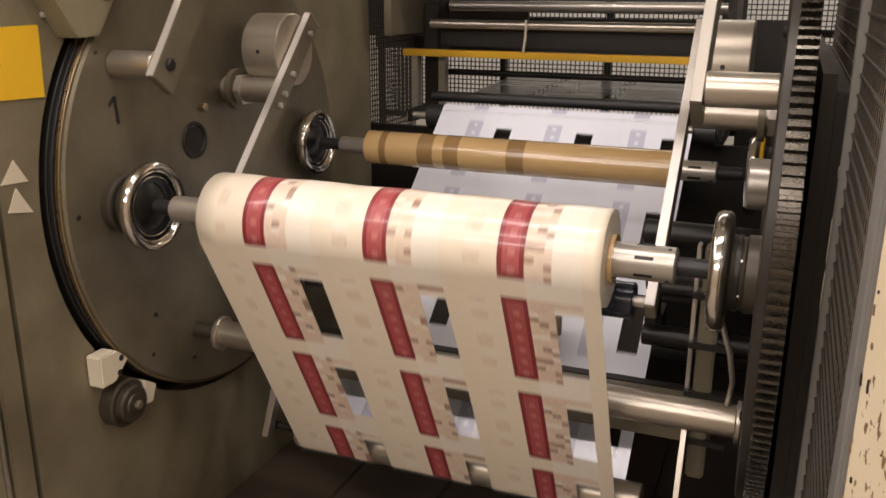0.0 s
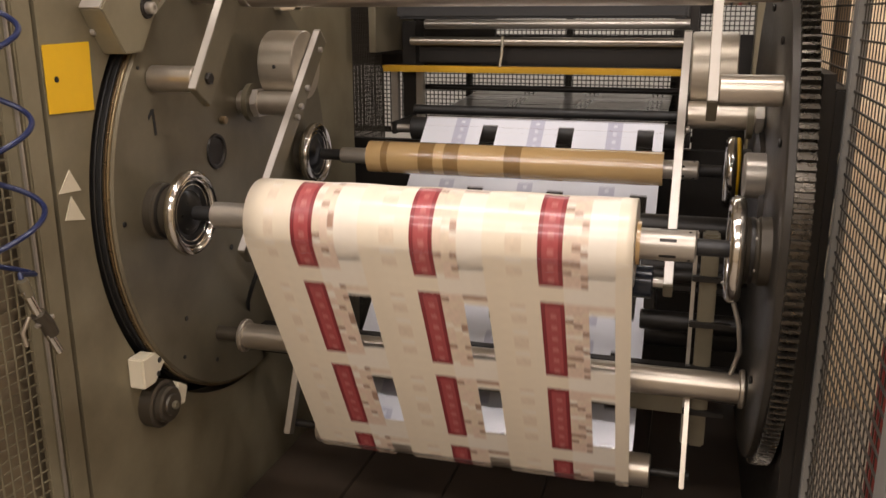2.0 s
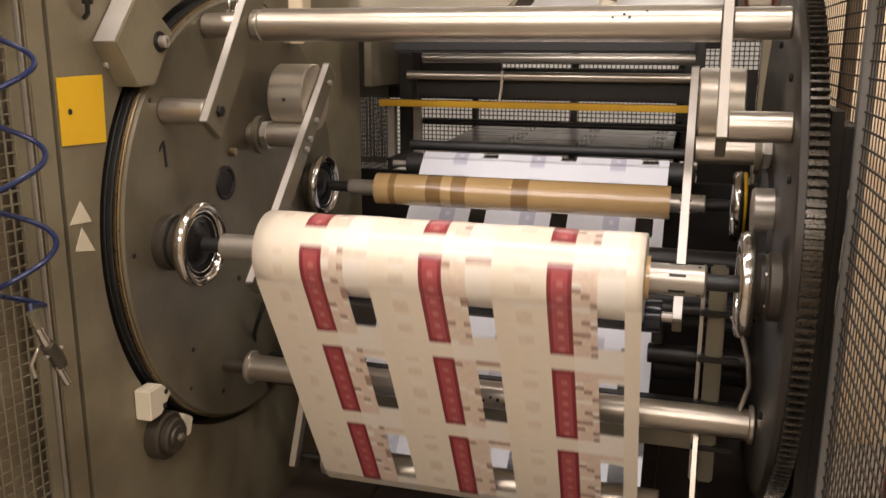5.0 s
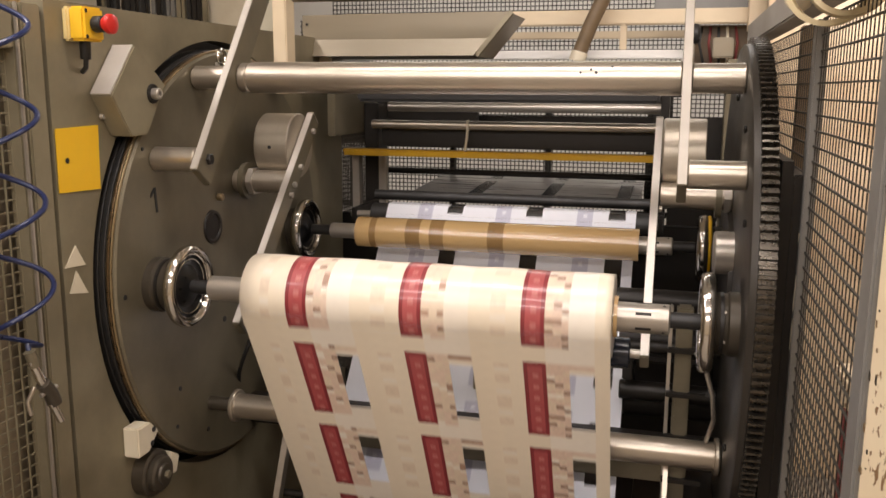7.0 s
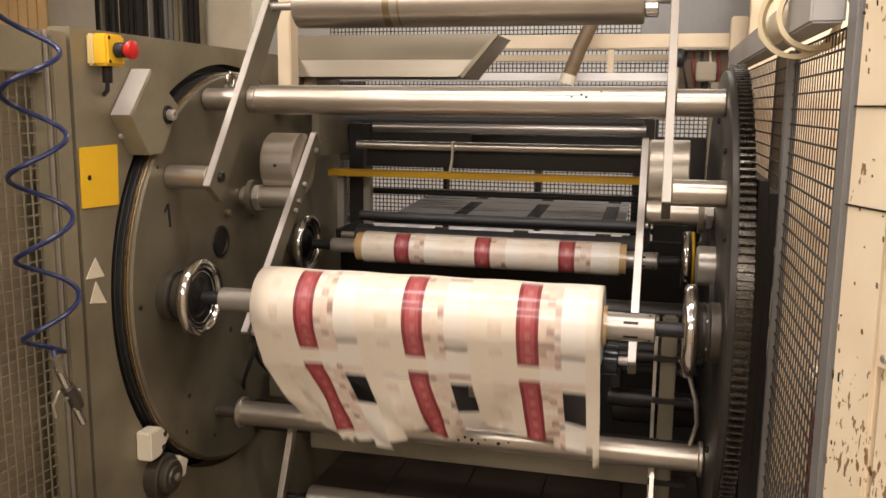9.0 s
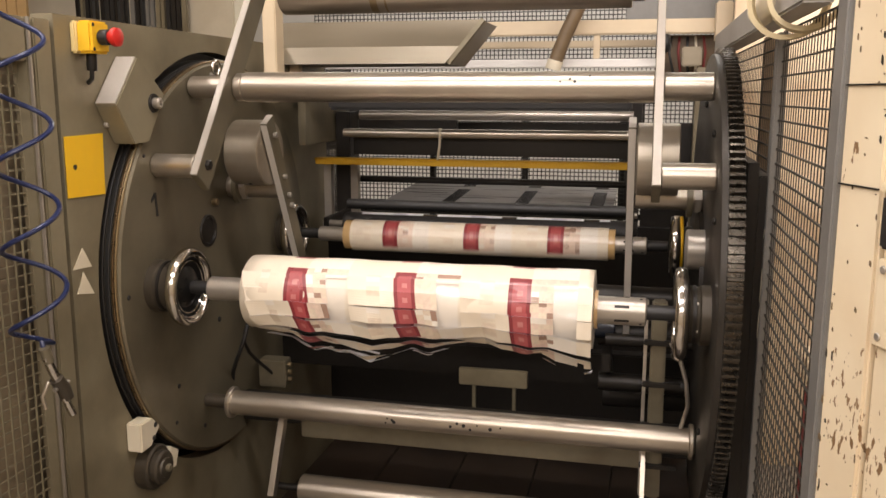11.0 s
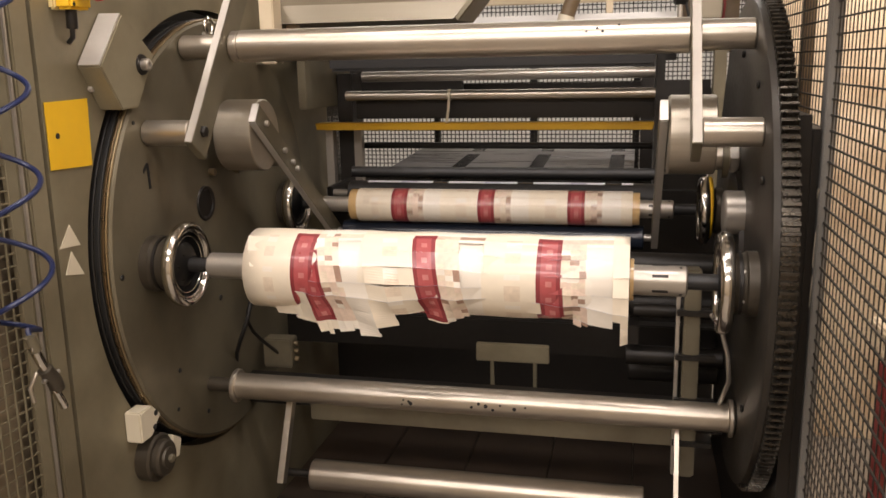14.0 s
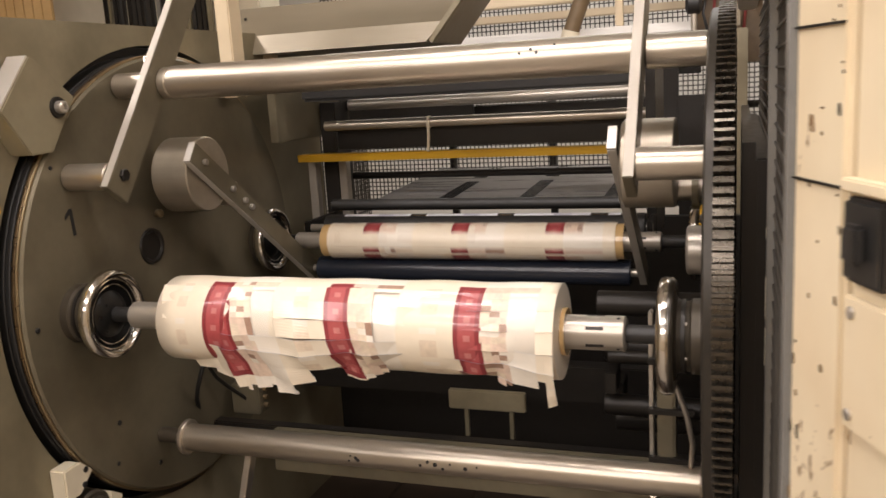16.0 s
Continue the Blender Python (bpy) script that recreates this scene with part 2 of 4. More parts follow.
def lathe(profile, y, z, segs=48, bm=None):
    """A turned shape round an axis along x at (y, z); profile: (x, radius), open or closed at the axis."""
    b = bm or bmesh.new()
    rings = []
    for x, r in profile:
        if r <= 1e-6:
            rings.append([b.verts.new((x, y, z))])
        else:
            rings.append([b.verts.new((x, y + r * math.cos(2 * math.pi * k / segs), z + r * math.sin(2 * math.pi * k / segs))) for k in range(segs)])
    for a, c in zip(rings, rings[1:]):
        for k in range(segs):
            j = (k + 1) % segs
            vs = [a[k % len(a)], a[j % len(a)], c[j % len(c)], c[k % len(c)]]
            vs = list(dict.fromkeys(vs))
            if len(vs) > 2:
                b.faces.new(vs)
    return b


def rod(x0, x1, y, z, r, chamfer=0.002, segs=40, bm=None):
    c = min(chamfer, r * 0.4)
    return lathe([(x0, 0), (x0, r - c), (x0 + c, r), (x1 - c, r), (x1, r - c), (x1, 0)], y, z, segs, bm)


def ring(x, y, z, radius, tube, segs=56, sides=14, squash=1.0, bm=None):
    prof = [(x + squash * tube * math.cos(2 * math.pi * k / sides), radius + tube * math.sin(2 * math.pi * k / sides)) for k in range(sides + 1)]
    return lathe(prof, y, z, segs, bm)


def pipe(points, r, sides=10, bm=None):
    """A round bar along a line of points."""
    b = bm or bmesh.new()
    pts = [Vector(p) for p in points]
    rings, side = [], None
    for i, p in enumerate(pts):
        d = (pts[min(i + 1, len(pts) - 1)] - pts[max(i - 1, 0)]).normalized()
        if side is None:
            side = d.orthogonal().normalized()
        side = (side - side.dot(d) * d).normalized()
        up = d.cross(side)
        rings.append([b.verts.new(p + r * (math.cos(2 * math.pi * k / sides) * side + math.sin(2 * math.pi * k / sides) * up)) for k in range(sides)])
    for a, c in zip(rings, rings[1:]):
        for k in range(sides):
            b.faces.new((a[k], a[(k + 1) % sides], c[(k + 1) % sides], c[k]))
    b.faces.new(rings[0])
    b.faces.new(rings[-1][::-1])
    return b


def plate_x(outline, x0, x1, bev=0.003, bm=None):
    """A flat plate with an outline in y and z, from x0 to x1."""
    b = bm or bmesh.new()
    vs = [b.verts.new((x0, y, z)) for y, z in outline]
    f = b.faces.new(vs)
    r = bmesh.ops.extrude_face_region(b, geom=[f])
    moved = [v for v in r["geom"] if isinstance(v, bmesh.types.BMVert)]
    bmesh.ops.translate(b, verts=moved, vec=(x1 - x0, 0, 0))
    if bev:
        edges = {e for v in vs + moved for e in v.link_edges}
        bmesh.ops.bevel(b, geom=list(edges), offset=bev, segments=2, affect="EDGES")
    return b


def bar_outline(a, b, width, over0=0.0, over1=0.0):
    """The corners of a flat bar from a to b in the y, z plane."""
    a, b = Vector(a), Vector(b)
    d = (b - a).normalized()
    n = Vector((-d.y, d.x)) * width / 2
    a, b = a - d * over0, b + d * over1
    return [tuple(a + n), tuple(a - n), tuple(b - n), tuple(b + n)]


def mesh_panel(axis, at, u0, u1, z0, z1, step, wire, upright_step=0, upright_wire=0):
    """A welded wire grid in the plane axis = at; real square wires."""
    b = bmesh.new()
    rows, cols = int((z1 - z0) / step), int((u1 - u0) / (upright_step or step))
    h = wire / 2

    def bar(ua, ub, za, zb, off):
        vs = []
        for d in (at + off - h, at + off + h):
            for u, z in ((ua, za), (ub, za), (ub, zb), (ua, zb)):
                vs.append(b.verts.new((d, u, z) if axis == "x" else (u, d, z)))
        for q in ((0, 1, 2, 3), (7, 6, 5, 4), (0, 4, 5, 1), (1, 5, 6, 2), (2, 6, 7, 3), (3, 7, 4, 0)):
            b.faces.new([vs[k] for k in q])
    for i in range(rows + 1):
        z = z0 + (z1 - z0) * i / rows
        bar(u0, u1, z - h, z + h, 0)
    h = (upright_wire or wire) / 2
    for i in range(cols + 1):
        u = u0 + (u1 - u0) * i / cols
        bar(u - h, u + h, z0, z1, wire * 0.5 + h)
    return b


# ---- plan ----
CY, CZ, DISC = 2.105, 1.094, 0.634      # the turret's axis and disc
LX, RX = -1.57, -0.02                   # inner faces of the side plates
FY, FZ, FR = 1.655, 1.09, 0.100         # front roll
BY, BZ, BR = 2.505, 1.115, 0.054        # rear core
IY, IZ, IR = 1.99, 0.345, 0.047         # bottom idler
PY, PZ = 2.123, 1.328                   # pivot of the press arms
GY, GZ, GR = 2.612, 1.138, 0.046        # lay-on roller of the splice carriage, in its near place
WX0, WX1 = -1.230, -0.300               # film edges

# ---- the hall ----
def structure(name, bm, mat, label, category):
    return tagged(part(name, bm, mat), label, category, kind="structure")


# Hall floor kept pale so that it bounces light up onto the web.
structure("floor", box(-5, 3.5, -3, 8, -0.1, 0, 0), M_CONC, "worn grey concrete hall floor", "floor")
tray = thing("drip_tray", "dark oily steel drip tray under the turret", "drip tray")
for k in range(5):
    part("tray_plate", box(-1.56 + 0.322 * k, -1.242 + 0.322 * k, 1.45, 3.3, 0.001, 0.03, 0.004), M_FLOOR, tray)
part("tray_lip", box(-1.56, 0.05, 1.425, 1.448, 0.001, 0.06, 0.003), M_DARK, tray)
structure("ceiling", box(-5, 3.5, -3, 8, 4.2, 4.3, 0), M_CEIL, "plain grey hall ceiling", "ceiling")
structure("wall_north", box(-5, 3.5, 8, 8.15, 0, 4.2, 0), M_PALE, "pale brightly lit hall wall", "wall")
# Unseen wall behind the camera, pale to bounce light forward.
structure("wall_south", box(-5, 3.5, -3.15, -3, 0, 4.2, 0), M_WALL, "plain cream hall wall", "wall")
structure("wall_west", box(-5.15, -5, -3, 8, 0, 4.2, 0), M_WALL, "plain cream hall wall", "wall")
structure("wall_east", box(3.5, 3.65, -3, 8, 0, 4.2, 0), M_WALL, "plain cream hall wall", "wall")


# ---- left side frame with its round opening ----
def frame_plate(x0, x1, y0, y1, z0, z1, cy, cz, r, segs=96):
    """A plate with a round hole right through it."""
    b = bmesh.new()
    inner, outer = [], []
    for k in range(segs):
        a = 2 * math.pi * k / segs
        c, s = math.cos(a), math.sin(a)
        q = min(((y1 - cy) / c if c > 1e-6 else (y0 - cy) / c if c < -1e-6 else 1e9), ((z1 - cz) / s if s > 1e-6 else (z0 - cz) / s if s < -1e-6 else 1e9))
        inner.append((cy + r * c, cz + r * s))
        outer.append((cy + q * c, cz + q * s))
    for corner in ((y0, z0), (y1, z0), (y0, z1), (y1, z1)):
        k = min(range(segs), key=lambda i: (outer[i][0] - corner[0]) ** 2 + (outer[i][1] - corner[1]) ** 2)
        outer[k] = corner
    vi = [[b.verts.new((x, y, z)) for y, z in inner] for x in (x0, x1)]
    vo = [[b.verts.new((x, y, z)) for y, z in outer] for x in (x0, x1)]
    for k in range(segs):
        j = (k + 1) % segs
        b.faces.new((vi[0][k], vi[0][j], vo[0][j], vo[0][k]))
        b.faces.new((vi[1][j], vi[1][k], vo[1][k], vo[1][j]))
        b.faces.new((vi[0][j], vi[0][k], vi[1][k], vi[1][j]))
        b.faces.new((vo[0][k], vo[0][j], vo[1][j], vo[1][k]))
    return b


left_frame = thing("machine_side_frame", "olive-grey painted steel side frame with a round opening", "machine frame")
part("side_plate", frame_plate(LX - 0.06, LX, 1.335, 3.13, 0.0, 1.815, CY, CZ, 0.667), M_FRAME, left_frame)
part("front_strip", box(LX - 0.05, LX + 0.002, 1.262, 1.3225, 0.0, 1.80, 0.004), M_FRAME, left_frame)
part("upright_channel", box(-1.505, -1.455, 2.36, 2.43, 1.60, 2.7, 0.004), M_CREAM, left_frame, "cream upright channel")
part("channel_foot", box(LX + 0.0, -1.455, 2.37, 2.42, 1.60, 1.64, 0.003), M_FRAME, left_frame)
part("back_panel", box(LX - 0.30, LX - 0.14, 1.30, 3.13, 0.0, 1.81, 0), M_DARK, left_frame, "dark inner panel behind the frame")
part("groove_strip", box(LX - 0.055, LX - 0.02, 1.3215, 1.337, 0.0, 1.80, 0), M_BLACK, left_frame)

left_disc = thing("turret_disc", "worn olive-grey steel turret disc with a bright rim", "turret disc", "turret discs")
part("disc", lathe([(LX - 0.05, 0), (LX - 0.05, DISC), (LX + 0.034, DISC), (LX + 0.040, DISC - 0.006), (LX + 0.040, 0)], CY, CZ, 128), M_DISC, left_disc, smooth=True)
for xa, xb in ((-0.05, -0.006), (-0.002, 0.012), (0.016, 0.0245), (0.0265, 0.032)):
    part("rim_band", lathe([(LX + xa, DISC + 0.0005), (LX + xa, DISC + 0.005), (LX + xa + 0.002, DISC + 0.007), (LX + xb - 0.002, DISC + 0.007), (LX + xb, DISC + 0.005), (LX + xb, DISC + 0.0005)], CY, CZ, 128), M_BRASS if xa > 0.02 else M_RIM if xa > 0.01 else M_BLACK, left_disc, "bright worn rim" if xa > 0.01 else "black rim groove", True)
DX = LX + 0.040
for yy, zz, rr in ((1.508, 1.086, 0.007), (1.737, 0.761, 0.007), (2.006, 0.90, 0.009), (1.713, 0.654, 0.006), (1.879, 0.581, 0.007), (1.84, 1.01, 0.006), (1.62, 1.46, 0.005)):
    part("bolt_hole", rod(DX - 0.001, DX + 0.003, yy, zz, rr, 0.001, 16), M_BLACK, left_disc)
part("bore_plug", lathe([(DX, 0.052), (DX + 0.006, 0.05), (DX + 0.006, 0.042), (DX + 0.001, 0.038), (DX + 0.001, 0)], 1.958, 1.202, 40), M_DARK, left_disc, "dark recessed bore plug", True)
part("grease_screw", rod(DX, DX + 0.02, 1.995, 1.289, 0.012, 0.003, 20), M_BRASS, left_disc, "small brass screw", True)


def glyph_one():
    b = plate_x([(1.660, 1.354), (1.669, 1.354), (1.675, 1.286), (1.666, 1.286)], DX + 0.0005, DX + 0.0022, 0)
    return plate_x([(1.660, 1.354), (1.661, 1.342), (1.644, 1.328), (1.644, 1.338)], DX + 0.0005, DX + 0.0020, 0, b)


part("number_mark", glyph_one(), M_INK, left_disc, "black painted figure 1")

yellow_sheet = tagged(part("notice_sheet", plate_x([(1.339, 1.524), (1.494, 1.527), (1.488, 1.369), (1.338, 1.374)], LX + 0.0025, LX + 0.0045, 0), M_YELLOW),
                      "blank yellow paper sheet stuck on the side frame", "paper sheet")
ink_dot = part("ink_spot", rod(LX + 0.0045, LX + 0.0055, 1.372, 1.448, 0.007, 0, 10), M_INK, yellow_sheet, "small dark smudge")
for corners in ([(1.381, 1.243), (1.340, 1.194), (1.414, 1.189)], [(1.378, 1.181), (1.350, 1.130), (1.417, 1.117)]):
    tagged(part("arrow_sticker", plate_x(corners, LX + 0.0005, LX + 0.0025, 0), M_WHITE), "white triangular sticker on the side frame", "sticker", "arrow stickers")

# ---- emergency stop ----
estop = thing("emergency_stop", "yellow emergency stop box with a red mushroom button", "emergency stop")
part("box", box(LX, LX + 0.018, 1.392, 1.468, 1.725, 1.803, 0.005), M_ESTOP, estop, "pale yellow back shell")
part("lid", box(LX + 0.0185, LX + 0.060, 1.392, 1.468, 1.725, 1.803, 0.006), M_YELLOW, estop, "yellow lid")
for zz in (1.735, 1.793):
    part("lid_screw", rod(LX + 0.060, LX + 0.0615, 1.402, zz, 0.005, 0.0005, 10), M_DARK, estop)
part("collar", rod(LX + 0.060, LX + 0.086, 1.430, 1.764, 0.019, 0.003, 28), M_BLACK, estop, "black collar", True)
part("button", lathe([(LX + 0.086, 0.014), (LX + 0.094, 0.020), (LX + 0.100, 0.0235), (LX + 0.110, 0.0225), (LX + 0.115, 0.013), (LX + 0.116, 0)], 1.430, 1.764, 36), M_RED, estop, "red mushroom button", True)
part("cable_gland", pipe([(LX + 0.03, 1.432, 1.728), (LX + 0.03, 1.432, 1.70), (LX + 0.028, 1.434, 1.685)], 0.013), M_DARK, estop, "", True)
part("cable", pipe([(LX + 0.028, 1.434, 1.69), (LX + 0.022, 1.44, 1.665), (LX + 0.004, 1.45, 1.655)], 0.006), M_BLACK, estop, "", True)

# ---- angular clamp block above the disc ----
clamp = thing("clamp_block", "angular steel clamp block bolted to the side frame", "clamp block")
part("body", plate_x([(1.475, 1.600), (1.578, 1.722), (1.590, 1.722), (1.710, 1.626), (1.618, 1.498), (1.548, 1.496)], LX - 0.001, LX + 0.062, 0.003), M_FRAME, clamp)
# Thin strip along the upper face, paler than the body.
part("top_face", plate_x([(1.4725, 1.604), (1.575, 1.7245), (1.578, 1.722), (1.4755, 1.6015)], LX + 0.003, LX + 0.059, 0), M_PALE_EDGE, clamp, "pale top face")
part("washer", lathe([(LX + 0.062, 0.026), (LX + 0.066, 0.025), (LX + 0.066, 0)], 1.648, 1.603, 28), M_DARK, clamp, "dark recessed washer", True)
part("bolt", lathe([(LX + 0.066, 0.015), (LX + 0.082, 0.015), (LX + 0.085, 0.012), (LX + 0.085, 0.007), (LX + 0.078, 0.006), (LX + 0.078, 0)], 1.648, 1.603, 24), M_STEEL, clamp, "steel socket bolt", True)
part("dowel", rod(LX + 0.0, LX + 0.012, 1.512, 1.548, 0.008, 0.002, 16), M_BRIGHT, clamp, "", True)

# ---- support wheel below the disc ----
wheel = thing("support_wheel", "black support wheel with white plastic wiper blocks", "support wheel")
part("tyre", lathe([(LX, 0.0), (LX, 0.066), (LX + 0.035, 0.066), (LX + 0.04, 0.06), (LX + 0.04, 0.05), (LX + 0.055, 0.05), (LX + 0.06, 0.045), (LX + 0.06, 0)], 1.605, 0.560, 48), M_WHEEL, wheel, "", True)
part("hub", lathe([(LX + 0.06, 0.030), (LX + 0.066, 0.028), (LX + 0.066, 0.0)], 1.605, 0.560, 32), M_WHEEL, wheel, "", True)
part("axle_bolt", rod(LX + 0.066, LX + 0.078, 1.605, 0.560, 0.012, 0.002, 6), M_DISC, wheel)
part("wiper_block", plate_x([(1.514, 0.724), (1.572, 0.724), (1.612, 0.686), (1.562, 0.640), (1.514, 0.640)], LX + 0.001, LX + 0.048, 0.004), M_WHITE, wheel, "white plastic block")
part("wiper_block", plate_x([(1.665, 0.600), (1.710, 0.570), (1.690, 0.525), (1.655, 0.530)], LX + 0.001, LX + 0.045, 0.003), M_WHITE, wheel, "white plastic block")
for yy, zz in ((1.585, 0.698), (1.575, 0.662)):
    part("screw", rod(LX + 0.048, LX + 0.051, yy, zz, 0.008, 0.001, 12), M_BLACK, wheel)

# ---- right disc, gear ring and plate ----
right_disc = thing("turret_gear_disc", "dark steel turret disc with a toothed gear ring", "turret disc", "turret discs")
part("disc", lathe([(RX + 0.018, 0), (RX + 0.018, DISC + 0.012), (RX + 0.004, DISC + 0.012), (RX, DISC + 0.006), (RX, 0)], CY, CZ, 128), M_DISCR, right_disc, smooth=True)


def gear(x0, x1, cy, cz, r0, r1, teeth):
    b = bmesh.new()
    prof = []
    for k in range(teeth):
        for f, r in ((0.0, r0), (0.22, r0), (0.34, r1), (0.66, r1), (0.78, r0)):
            a = 2 * math.pi * (k + f) / teeth
            prof.append((r * math.cos(a), r * math.sin(a), math.cos(a), math.sin(a)))
    out = [[b.verts.new((x, cy + y, cz + z)) for y, z, _, _ in prof] for x in (x0, x1)]
    inn = [[b.verts.new((x, cy + (r0 - 0.03) * c, cz + (r0 - 0.03) * s)) for _, _, c, s in prof] for x in (x0, x1)]
    n = len(prof)
    for k in range(n):
        j = (k + 1) % n
        b.faces.new((out[0][k], out[0][j], out[1][j], out[1][k]))
        b.faces.new((out[0][j], out[0][k], inn[0][k], inn[0][j]))
        b.faces.new((out[1][k], out[1][j], inn[1][j], inn[1][k]))
    return b


M_GEAR = material("oiled_gear_steel", (0.12, 0.105, 0.085), 0.27, 0.9, 0.15, 60, 0.05, stain=0.5, dirt=(0.03, 0.026, 0.02))
part("gear_ring", gear(RX + 0.0185, RX + 0.054, CY, CZ, 0.648, 0.663, 206), M_GEAR, right_disc, "oily gear ring with fine teeth")
part("hub_plate", lathe([(RX, 0.20), (RX - 0.012, 0.195), (RX - 0.012, 0)], CY, CZ, 64), M_DARK, right_disc, "", True)

part("bore_boss", lathe([(RX, 0.056), (RX - 0.045, 0.056), (RX - 0.05, 0.051), (RX - 0.05, 0)], 1.958, 1.202, 44), M_STEEL, right_disc, "dull steel boss", True)
for yy, zz in ((1.78, 1.53), (1.62, 1.33), (2.10, 1.60), (1.75, 0.75), (1.95, 0.62)):
    part("bolt", rod(RX - 0.008, RX, yy, zz, 0.010, 0.003, 12), M_DARK, right_disc, "", True)
part("yellow_stripe", box(RX - 0.004, RX - 0.001, 2.20, 2.24, 1.16, 1.29, 0.001), M_YELLOW, right_disc, "yellow paint stripe")
column = thing("valve_column", "upright steel column with a bent air line", "column")
part("column", box(-0.150, -0.105, 2.06, 2.12, 0.40, 1.02, 0.006), M_DISC, column)
part("back_strip", box(-0.170, -0.160, 2.07, 2.11, 0.40, 1.02, 0.003), M_STEEL, column)
part("air_line", pipe([(-0.105, 1.74, 0.99), (-0.08, 1.74, 0.95), (-0.06, 1.76, 0.88), (-0.05, 1.80, 0.80), (-0.06, 1.9, 0.70)], 0.006), M_STEEL, column, "bent steel air line", True)
for k in range(4):
    part("clamp", box(-0.17, -0.06, 2.05, 2.07, 0.50 + 0.13 * k, 0.515 + 0.13 * k, 0.002), M_DARK, column)
linkage = thing("roller_drive", "oily dark drive rollers and brackets", "drive unit")
for k, (yy, zz, rr) in enumerate(((2.30, 0.98, 0.035), (2.36, 0.84, 0.045), (2.26, 0.70, 0.03), (2.42, 0.60, 0.04), (2.2, 0.86, 0.02))):
    part("drive_roller", rod(-0.33 + 0.01 * k, RX, yy, zz, rr, 0.003, 32), M_DARK, linkage, "", True)
for yy, zz in ((2.25, 0.78), (2.34, 0.92), (2.40, 0.70)):
    part("bracket", box(-0.30, -0.27, yy - 0.05, yy + 0.05, zz - 0.03, zz + 0.03, 0.003), M_STEEL if zz > 0.9 else M_DARK, linkage)
part("beam", box(DX, RX, 2.50, 2.56, 0.60, 0.72, 0.004), M_DARK, linkage)
part("sensor_plate", box(-0.785, -0.548, 2.29, 2.31, 0.640, 0.700, 0.003), M_FRAME, linkage, "small beige sensor plate")
for xx in (-0.74, -0.60):
    part("plate_leg", box(xx, xx + 0.012, 2.30, 2.315, 0.55, 0.64, 0.001), M_FRAME, linkage)

right_frame = thing("machine_side_frame", "dark steel side frame behind the gear disc", "machine frame")
part("side_plate", frame_plate(RX + 0.066, RX + 0.09, 1.62, 3.2, 0.0, 1.47, CY, CZ, 0.30), M_DARK, right_frame)
part("rear_plate", box(RX + 0.09, RX + 0.12, 1.62, 3.2, 0.0, 1.44, 0.003), M_DARK, right_frame)

# ---- tubes across the turret ----
def tube(name, y, z, r, x0, x1, mat, label, collar=None):
    t = thing(name, label, "cross tube", "turret cross tubes")
    part("tube", rod(x0, x1, y, z, r, 0.003, 56), mat, t, smooth=True)
    for cx in (collar or ()):
        part("collar", rod(cx, cx + 0.014, y, z, r + 0.012, 0.003, 48), mat, t, "", True)
    return t


upper = tube("cross_tube", 1.900, 1.648, 0.043, -1.352, -0.172, M_TUBE, "bright steel tube across the top of the turret")
part("neck", rod(DX, -1.402, 1.900, 1.648, 0.033, 0.006, 48), M_TUBE, upper, "", True)
part("neck", rod(-0.150, RX, 1.900, 1.648, 0.037, 0.004, 48), M_TUBE, upper, "", True)
part("sleeve", rod(-1.380, -1.353, 1.900, 1.648, 0.041, 0.004, 48), M_TUBE, upper, "", True)
for k in range(4):
    a = radians(198 + 11 * (k % 3))
    speck = part("paint_speck", rod(-0.0006, 0.0006, 0, 0, 0.003 + 0.001 * (k % 2), 0, 8), M_INK, upper)
    speck.matrix_local = Matrix.Translation((-0.42 + 0.013 * k * (1 + k % 3), 1.9 + 0.0432 * math.cos(a), 1.648 - 0.0432 * math.sin(a))) @ Matrix.Rotation(-a, 4, "X") @ Matrix.Rotation(radians(90), 4, "Z")
lower = tube("cross_tube", 1.900, 0.660, 0.038, -1.436, RX, M_TUBE, "bright steel tube across the foot of the turret", (-1.446, RX - 0.018))
for k, (xx, q) in enumerate(((-0.92, 3), (-0.90, 18), (-0.894, 9), (-0.915, 24), (-0.72, 12), (-0.68, 20), (-0.64, 26), (-0.66, 5), (-0.60, 14), (-0.57, 24), (-0.70, 28))):
    a = radians(196 - q)
    speck = part("paint_speck", rod(-0.0006, 0.0006, 0, 0, 0.003 + 0.0014 * (k % 3), 0, 8), M_INK, lower)
    speck.matrix_local = Matrix.Translation((xx, 1.9 + 0.0382 * math.cos(a), 0.660 + 0.0382 * math.sin(a))) @ Matrix.Rotation(a, 4, "X") @ Matrix.Rotation(radians(90), 4, "Z")
part("neck", rod(DX, -1.446, 1.900, 0.660, 0.022, 0.003, 40), M_WHEEL, lower, "", True)
for xa, xb in ((DX, -1.402), (-0.150, RX)):
    t = thing("stub_tube", "short bright steel stub tube on the turret disc", "stub tube", "stub tubes")
    part("tube", rod(xa, xb, 1.680, 1.430, 0.033, 0.003, 48), M_TUBE, t, smooth=True)


